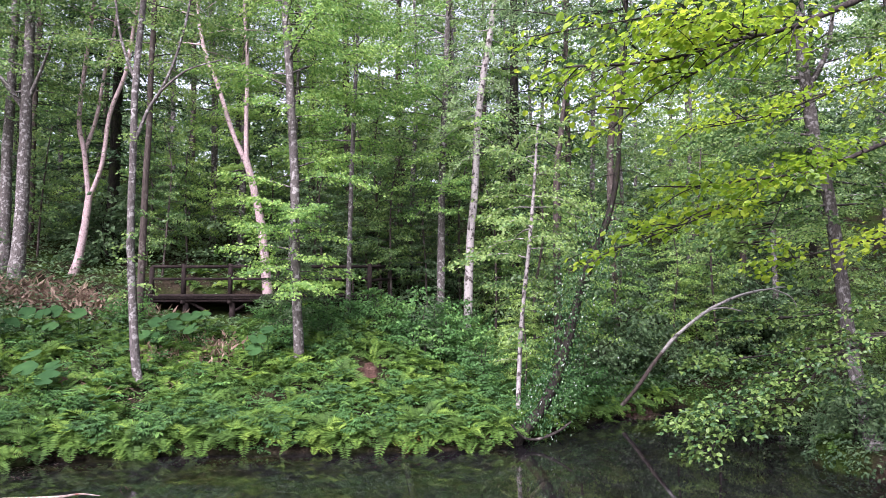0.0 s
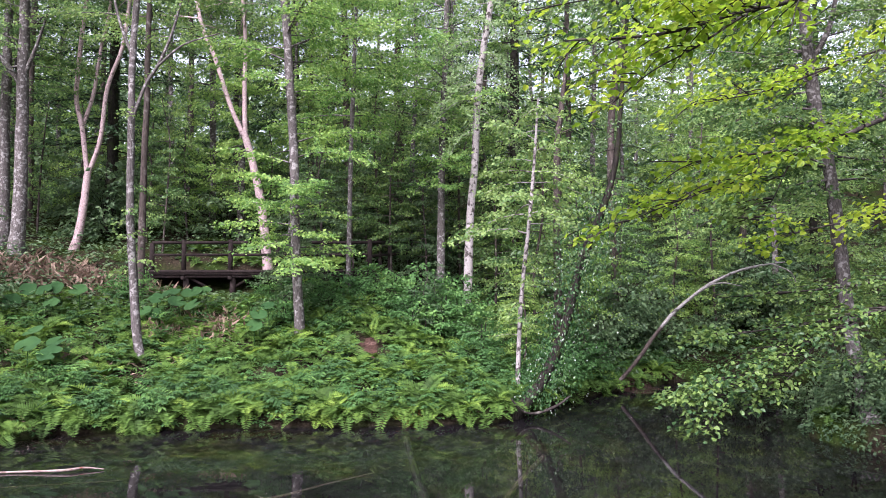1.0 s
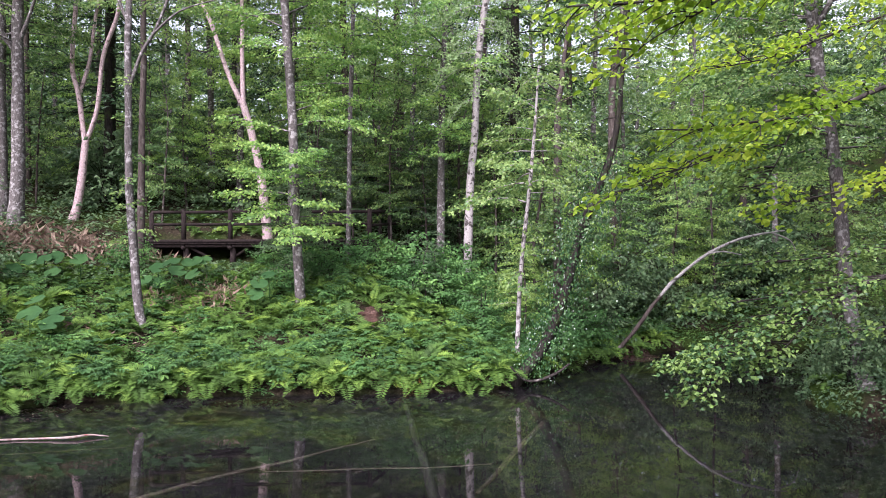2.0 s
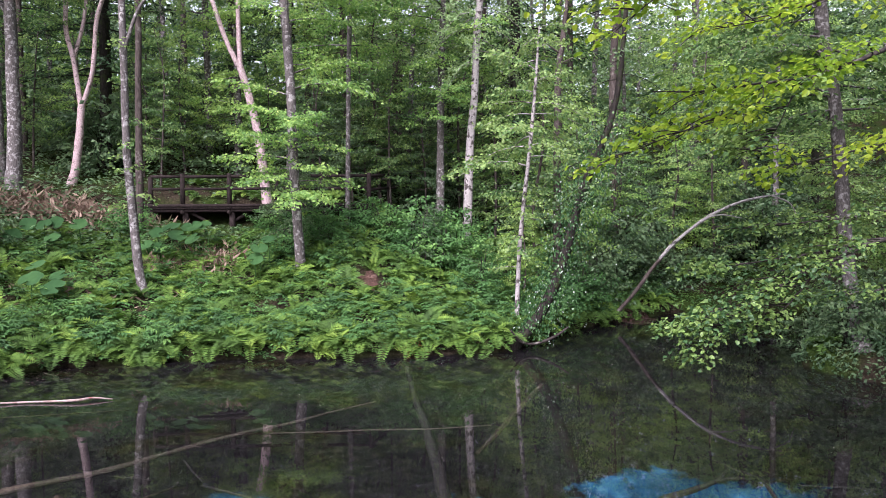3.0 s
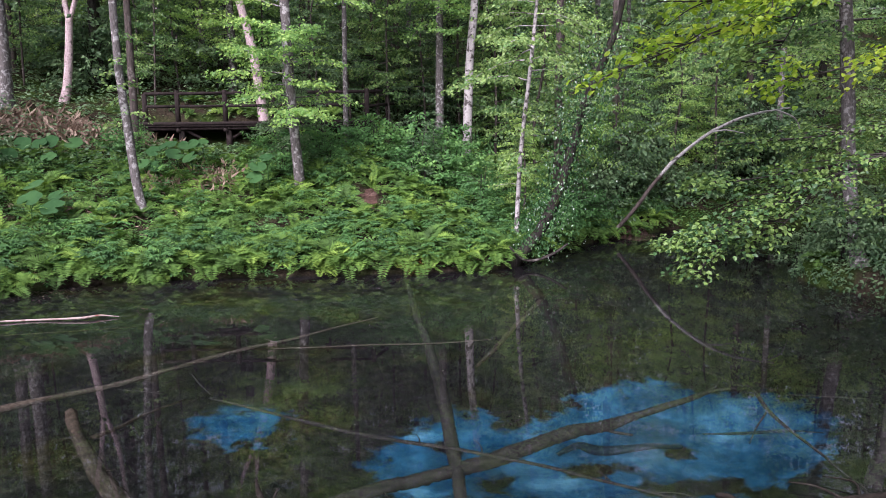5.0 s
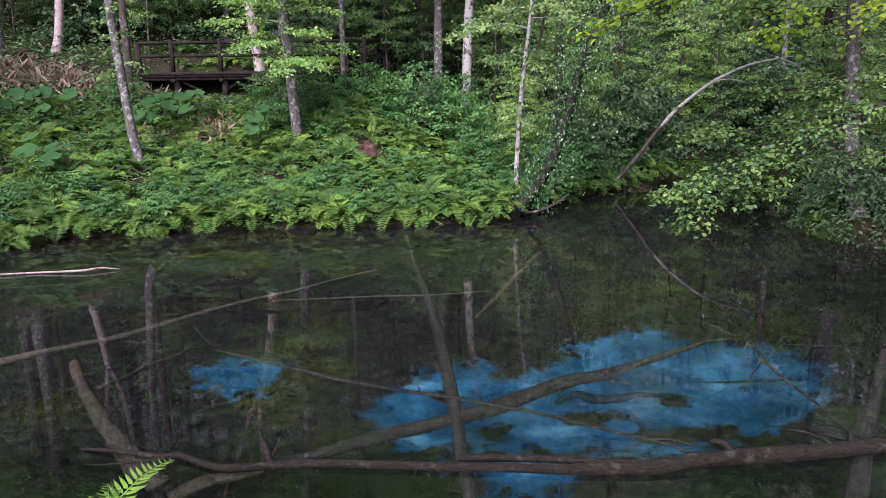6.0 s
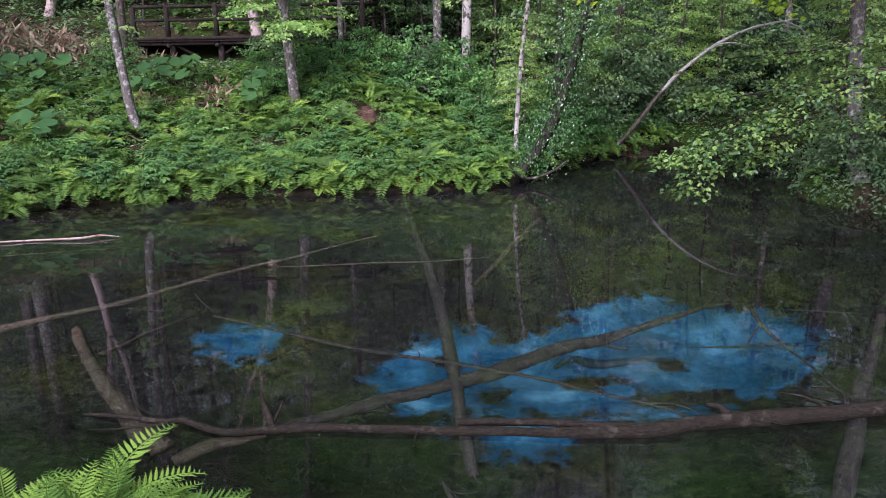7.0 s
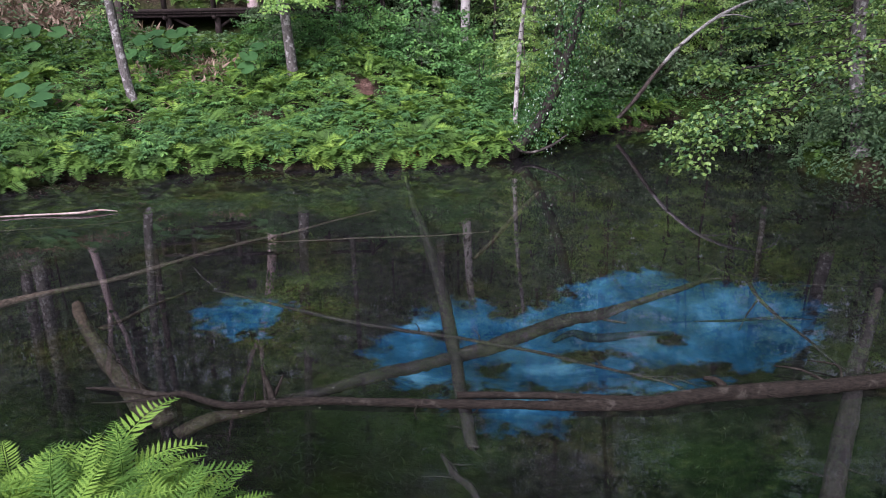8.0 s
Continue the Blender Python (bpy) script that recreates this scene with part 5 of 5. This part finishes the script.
# ---------------------------------------------------------------- the timber walkway
def walkway():
    t = thing("boardwalk", "dark-stained timber walkway with post-and-rail fence", "boardwalk", at=(-6.2, 24.8, 3.3))
    off = np.array([-6.2, 24.8, 3.3])
    x0, x1, deck = -10.1, -2.3, 3.55

    def piece(name, path, r, sides=10):
        g = Geo()
        g.tube([np.array(p) - off for p in path], [r, r], sides, 0.015, fine=2)
        part(name, g, WOOD_DECK, t)

    posts = (-9.92, -8.83, -7.24, -5.65, -4.05, -2.5)
    for i, x in enumerate(posts):
        y = 24.0
        piece("post", [(x, y, deck - 0.12), (x, y, 4.72 if i else 4.6)], 0.08)
        piece("support_post", [(x + 0.06, y + 0.1, ground_z(x, y) - 0.3), (x + 0.06, y + 0.1, deck - 0.1)], 0.1)
        piece("support_post", [(x + 0.06, 25.4, ground_z(x, 25.4) - 0.3), (x + 0.06, 25.4, deck - 0.1)], 0.1)
        piece("bearer", [(x, 23.9, deck - 0.14), (x, 25.6, deck - 0.14)], 0.07)
    for z, r in ((4.62, 0.055), (4.2, 0.05)):
        for a, b in zip(posts, posts[1:]):
            piece("rail", [(a, 24.0, z), (b, 24.0, z)], r)
    piece("edge_log", [(x0, 23.93, deck + 0.08), (x1, 23.93, deck + 0.08)], 0.06)
    piece("beam", [(x0, 24.02, deck - 0.08), (x1, 24.02, deck - 0.08)], 0.06)
    piece("beam", [(x0, 25.5, deck - 0.1), (x1, 25.5, deck - 0.1)], 0.09)
    # the walkway turns up the slope
    ups = [(-2.5, 24.0, deck), (-2.0, 26.4, 3.72), (-1.35, 28.8, 3.9)]
    for (ax, ay, az), (bx, by, bz) in zip(ups, ups[1:]):
        for z, r in ((1.07, 0.055), (0.6, 0.05)):
            piece("rail", [(ax, ay, az + z), (bx, by, bz + z)], r)
    for x, y, z in ups[1:]:
        piece("post", [(x, y, min(ground_z(x, y), z) - 0.3), (x, y, z + 1.15)], 0.075)
    piece("brace", [(-8.7, 24.15, 3.45), (-7.9, 24.2, 3.0)], 0.05)
    piece("brace", [(-7.3, 24.15, 3.0), (-6.6, 24.2, 3.45)], 0.05)
    shared = Geo()
    shared.box((0, 0, 0), (0.145, 1.75, 0.045))
    me = shared.mesh("plank", WOOD_DECK)
    n = int((x1 - x0) / 0.155)
    for i in range(n):
        ob = new("plank", me)
        ob.parent = t
        ob.matrix_basis = Matrix.Translation((x0 + 0.08 + i * 0.155 - off[0], 24.78 - off[1], deck - off[2] + rng.normal(0, 0.003)))


walkway()
g = Geo()
g.tube([(-6.9, 21.3, ground_z(-6.9, 21.3) + 0.04), (-6.0, 21.35, ground_z(-6.0, 21.35) + 0.04)], [0.06, 0.05], 8, 0.05)
tagged(part("timber_log", g, WOOD_DECK), "short dark timber lying below the walkway", "log")


# ---------------------------------------------------------------- drowned logs and driftwood
def log(name, label, path, radii, material, stubs=0, forks=(), sides=14, rough=0.05):
    base = Vector(path[0])
    t = thing(name, label, "log", at=base)
    off = np.array(base)
    g = Geo()
    p = g.tube([np.array(q) - off for q in path], radii, sides, rough, fine=18)
    part("trunk", g, material, t)
    for i in range(stubs):
        g = Geo()
        q = p[int(rng.uniform(0.1, 0.95) * (len(p) - 1))]
        a = rng.uniform(0, 6.28)
        n = rng.uniform(0.1, 0.3)
        g.tube([q, q + np.array([math.cos(a), math.sin(a), 0.1]) * n * 0.5, q + np.array([math.cos(a + 0.2), math.sin(a + 0.2), 0.15]) * n], [radii[0] * 0.25 + 0.005, 0.004], 5, 0.05, fine=2)
        part("stub", g, material, t)
    for path2, rad2 in forks:
        g = Geo()
        g.tube([np.array(q) - off for q in path2], rad2, 7, rough, fine=5)
        part("branch", g, material, t)
    return t


def pond_weed():
    """Short dark weed standing on the pond's bed, away from the sand, in drifts."""
    n = 30000
    x, y = rng.uniform(-6.5, 6.0, n), 3.2 + 9.5 * rng.random(n) ** 1.5
    sand = np.maximum.reduce([inside_distance(x, y, p) for p in (SAND_MAIN, SAND_SMALL, SAND_FRONT)])
    ok = (inside_distance(x, y, SHORE) > 0.35) & (sand < -0.12) & (waves(x, y, 2.6, 31) + rng.normal(0, 0.2, n) > -0.15)
    x, y = x[ok], y[ok]
    k = len(x)
    a = rng.uniform(0, 6.28, k)
    tall = rng.uniform(0.04, 0.13, k) * (0.7 + 0.5 * waves(x, y, 1.3, 32))
    g = Geo()
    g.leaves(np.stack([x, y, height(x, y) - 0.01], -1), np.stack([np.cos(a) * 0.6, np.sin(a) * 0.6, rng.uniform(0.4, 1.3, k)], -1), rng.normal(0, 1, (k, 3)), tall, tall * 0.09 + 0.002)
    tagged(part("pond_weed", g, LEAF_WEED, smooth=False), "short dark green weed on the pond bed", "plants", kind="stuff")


pond_weed()


def pond_logs():
    log("floating_log", "long brown log lying across the pond's surface",
        [(-3.17, 5.59, 0.0), (-2.90, 5.53, 0.02), (-2.42, 5.42, 0.02), (-2.24, 5.41, 0.03), (-2.02, 5.30, 0.02), (-1.81, 5.21, 0.02), (-1.62, 5.22, 0.02), (-1.43, 5.24, 0.02), (-1.05, 5.26, 0.02), (-0.54, 5.22, 0.02),
         (-0.02, 5.18, 0.02), (0.45, 5.16, 0.02), (0.92, 5.12, 0.02), (1.35, 5.11, 0.02), (1.67, 5.12, 0.02), (2.00, 5.19, 0.03), (2.40, 5.25, 0.03), (2.87, 5.30, 0.03), (3.40, 5.37, 0.03), (3.80, 5.43, 0.03), (4.7, 5.52, 0.05), (5.7, 5.6, 0.12)],
        [0.012, 0.022, 0.03, 0.032, 0.035, 0.038, 0.042, 0.055, 0.068, 0.07, 0.07, 0.075], WOOD_DRIFT, 7,
        [([(0.10, 5.27, 0.05), (0.55, 5.25, 0.055), (1.02, 5.20, 0.06), (1.36, 5.16, 0.05), (1.75, 5.16, 0.03)], [0.03, 0.03, 0.034, 0.03]),
         ([(-1.44, 5.25, 0.02), (-1.48, 5.33, 0.09), (-1.54, 5.42, 0.16), (-1.57, 5.47, 0.24)], [0.035, 0.026, 0.012]),
         ([(-1.46, 5.26, 0.02), (-1.42, 5.36, 0.1), (-1.38, 5.42, 0.19)], [0.02, 0.008]),
         ([(-2.3, 5.4, 0.01), (-2.75, 5.35, -0.01), (-3.02, 5.35, -0.02)], [0.02, 0.008]),
         ([(2.35, 5.3, 0.06), (2.3, 5.36, 0.1), (2.2, 5.38, 0.11)], [0.04, 0.02]),
         ([(3.3, 5.4, 0.03), (3.15, 5.62, 0.05), (2.95, 5.7, 0.05)], [0.014, 0.005]), ([(3.4, 5.4, 0.03), (3.5, 5.66, 0.06), (3.3, 5.8, 0.05)], [0.012, 0.005])], rough=0.06)
    log("sunken_log", "thick broken trunk half sunk in the shallows", [(-4.22, 7.56, 0.01), (-3.94, 7.12, -0.05), (-3.56, 6.62, -0.11), (-3.26, 6.23, -0.17), (-2.97, 5.89, -0.22), (-2.71, 5.59, -0.28), (-2.52, 5.43, -0.34), (-2.40, 5.30, -0.40)],
        [0.06, 0.07, 0.074, 0.084, 0.098, 0.115, 0.125, 0.1], WOOD_SILT, 7, [([(-3.69, 6.99, -0.10), (-3.57, 7.32, -0.18), (-3.46, 7.78, -0.27), (-3.20, 8.29, -0.35)], [0.05, 0.035, 0.02])], rough=0.08)
    log("sunken_log", "large grey-brown log slanting down over the blue spring",
        [(-1.48, 5.37, -0.08), (-1.09, 5.56, -0.12), (-0.78, 5.78, -0.15), (-0.44, 5.99, -0.19), (-0.01, 6.24, -0.23), (0.30, 6.45, -0.27), (0.63, 6.69, -0.30), (0.93, 6.95, -0.34), (1.39, 7.27, -0.38), (1.82, 7.46, -0.41), (2.09, 7.67, -0.45),
         (2.60, 8.03, -0.49), (3.08, 8.36, -0.53), (3.42, 8.61, -0.56), (3.74, 8.69, -0.60)],
        [0.06, 0.078, 0.092, 0.104, 0.112, 0.115, 0.09, 0.064, 0.05, 0.028], WOOD_SUNK, 6, [([(3.32, 8.53, -0.55), (3.54, 8.80, -0.53), (3.73, 9.08, -0.50)], [0.035, 0.015]), ([(1.75, 7.42, -0.45), (1.86, 7.36, -0.5), (2.05, 7.3, -0.52)], [0.04, 0.02])], rough=0.09)
    log("sunken_log", "long thin drowned trunk under the surface", [(-6.0, 6.7, -0.02), (-5.17, 7.66, -0.04), (-4.75, 8.14, -0.07), (-4.24, 8.57, -0.11), (-3.76, 9.19, -0.14), (-3.31, 9.81, -0.17), (-2.89, 10.29, -0.20), (-2.35, 10.78, -0.23), (-1.88, 11.36, -0.27), (-1.18, 12.09, -0.30)],
        [0.085, 0.078, 0.064, 0.056, 0.046, 0.026], WOOD_DROWNED, 5)
    log("sunken_branch", "straight thin drowned pole", [(-2.56, 10.16, -0.15), (-1.83, 10.18, -0.12), (-1.14, 10.24, -0.10), (-0.45, 10.23, -0.07), (-0.10, 10.24, -0.05), (0.72, 10.38, -0.02)], [0.018, 0.028, 0.03, 0.016], WOOD_DROWNED)
    log("sunken_log", "brown log running out from the far bank with broken stubs",
        [(-0.76, 14.74, -0.12), (-0.52, 12.37, -0.14), (-0.31, 10.79, -0.15), (-0.18, 9.61, -0.16), (-0.07, 8.61, -0.16), (-0.00, 7.78, -0.17), (0.05, 6.98, -0.18), (0.09, 6.46, -0.2), (0.12, 6.07, -0.22), (0.14, 5.66, -0.26), (0.17, 5.38, -0.31), (0.20, 4.99, -0.38), (0.22, 4.88, -0.40)],
        [0.06, 0.07, 0.078, 0.078, 0.068, 0.06, 0.056, 0.046], WOOD_SUNK, 16)
    log("sunken_log", "grey drowned log sloping towards the near bank", [(5.07, 7.65, -0.02), (4.51, 6.84, -0.09), (4.09, 6.27, -0.16), (3.75, 5.80, -0.23), (3.54, 5.44, -0.29), (3.23, 4.98, -0.36), (2.93, 4.53, -0.43), (2.75, 4.26, -0.50), (2.5, 3.9, -0.6)],
        [0.05, 0.066, 0.076, 0.08, 0.08, 0.078], WOOD_SUNK, 6)
    log("sunken_branch", "thin dark branch lying over the blue spring",
        [(-2.81, 8.06, -0.06), (-2.32, 7.80, -0.07), (-1.67, 7.41, -0.07), (-1.11, 7.09, -0.07), (-0.51, 6.83, -0.08), (-0.02, 6.66, -0.08), (0.14, 6.61, -0.09), (0.55, 6.41, -0.09), (0.95, 6.23, -0.10), (1.28, 6.02, -0.10), (1.53, 5.88, -0.11), (1.89, 5.67, -0.11), (2.08, 5.51, -0.12)],
        [0.024, 0.034, 0.032, 0.026, 0.024, 0.012], WOOD_SUNK, 9, [([(1.80, 5.73, -0.11), (2.04, 5.71, -0.11), (2.25, 5.52, -0.12)], [0.014, 0.006])])
    log("sunken_branch", "pale drowned branch below the leaning tree", [(1.86, 13.19, -0.20), (1.25, 11.59, -0.27), (0.77, 10.25, -0.33), (0.44, 9.46, -0.40)], [0.055, 0.05, 0.03], WOOD_SILT)
    log("sunken_branch", "thin crooked grey branch just under the surface", [(3.3, 9.0, -0.03), (3.59, 8.33, -0.03), (3.71, 8.15, -0.03), (3.59, 7.48, -0.03), (3.57, 6.94, -0.03), (3.60, 6.35, -0.03), (3.59, 5.98, -0.03), (3.62, 5.64, -0.03)], [0.02, 0.03, 0.026, 0.018, 0.008], WOOD_SUNK, 3,
        [([(3.59, 7.48, -0.05), (3.3, 7.1, -0.15), (3.1, 6.8, -0.25)], [0.014, 0.005])])
    log("floating_branch", "bleached reddish branch floating by the bank", [(-8.06, 11.58, 0.02), (-7.53, 11.66, 0.03), (-7.02, 11.78, 0.02), (-6.25, 11.8, 0.04), (-5.98, 11.94, 0.05), (-5.66, 11.96, 0.02)], [0.012, 0.016, 0.022, 0.006], WOOD_PALE)
    log("sunken_branch", "dull drowned pole near the bank", [(-7.44, 10.88, -0.1), (-6.31, 11.14, -0.1), (-5.15, 11.47, -0.15)], [0.03, 0.02], WOOD_SILT)
    log("sunken_log", "silted log end on the pond bed", [(-2.36, 5.40, -0.74), (-2.26, 5.47, -0.70), (-2.08, 5.57, -0.63), (-1.81, 5.59, -0.57), (-1.60, 5.60, -0.50)], [0.06, 0.085, 0.08, 0.05, 0.02], WOOD_SILT)
    log("sunken_branch", "short drowned stick near the front", [(-0.03, 4.89, -0.50), (0.06, 4.64, -0.50), (0.17, 4.49, -0.50), (0.24, 4.28, -0.50)], [0.02, 0.032, 0.034, 0.02], WOOD_SUNK, 3)
    log("sunken_branch", "thin drowned twig by the pale patch", [(-3.34, 8.97, -0.10), (-3.12, 8.62, -0.12), (-2.87, 8.27, -0.15)], [0.016, 0.02, 0.012], WOOD_SUNK, 3)
    log("sunken_branch", "thin drowned twig below the long trunk", [(-4.06, 8.40, -0.08), (-3.76, 8.35, -0.09), (-3.45, 8.26, -0.10)], [0.01, 0.014, 0.008], WOOD_SUNK)
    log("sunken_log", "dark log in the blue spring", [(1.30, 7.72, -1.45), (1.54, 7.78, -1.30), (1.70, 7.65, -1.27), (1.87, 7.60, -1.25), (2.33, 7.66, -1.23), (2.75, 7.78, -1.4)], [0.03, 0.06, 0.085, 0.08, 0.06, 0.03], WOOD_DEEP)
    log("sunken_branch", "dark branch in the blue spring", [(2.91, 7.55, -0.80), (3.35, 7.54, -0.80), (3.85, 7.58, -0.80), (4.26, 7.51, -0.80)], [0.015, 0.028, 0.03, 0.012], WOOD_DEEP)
    log("sunken_branch", "thin drowned pole by the inlet", [(4.19, 8.27, -0.40), (4.62, 8.19, -0.40), (5.04, 8.08, -0.40)], [0.012, 0.02, 0.014], WOOD_SUNK)


pond_logs()


def floating_bits():
    # Pale petals and leaf bits; the flecks also stand in for sky glints.
    g = Geo()
    n = 330
    x, y = rng.uniform(-9, 8, n), rng.uniform(3, 21, n)
    d = inside_distance(x, y, SHORE)
    ok = (d > 0.05) & ((d < 1.2) | (rng.random(n) < 0.3))
    x, y = x[ok], y[ok]
    k = len(x)
    a = rng.uniform(0, 6.28, k)
    ln = rng.uniform(0.01, 0.03, k)
    g.leaves(np.stack([x, y, np.full(k, 0.006)], -1), np.stack([np.cos(a), np.sin(a), 0 * a], -1), np.tile([0, 0, 1.0], (k, 1)), ln, ln * 0.6)
    tagged(part("floating_petals", g, PETAL, smooth=False), "pale petals and bits of leaf floating on the water", "petals", kind="stuff")


floating_bits()


def far_woods():
    """The closed wall of foliage further up the hill."""
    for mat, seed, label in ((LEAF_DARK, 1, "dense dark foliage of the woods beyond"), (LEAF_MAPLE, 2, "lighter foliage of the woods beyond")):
        n = 46000
        x, y = rng.uniform(-60, 60, n), rng.uniform(45, 82, n)
        z = height(x, y) + rng.uniform(0, 1, n) * (7 + 3 * waves(x, y, 9, seed + 20))
        keep = waves(x + z * 0.7, z * 1.3, 4.5, seed + 30) + rng.normal(0, 0.15, n) > -0.1
        x, y, z = x[keep], y[keep], z[keep]
        k = len(x)
        a, ln = rng.uniform(0, 6.28, k), rng.uniform(0.4, 0.8, k)
        g = Geo()
        g.leaves(np.stack([x, y, z], -1), np.stack([np.cos(a), np.sin(a), rng.normal(-0.4, 0.4, k)], -1), np.stack([rng.normal(0, 0.7, k), rng.normal(-0.4, 0.6, k), np.ones(k)], -1), ln, ln * 0.6)
        tagged(part("far_woods", g, mat, smooth=False), label, "woods", kind="stuff")


far_woods()
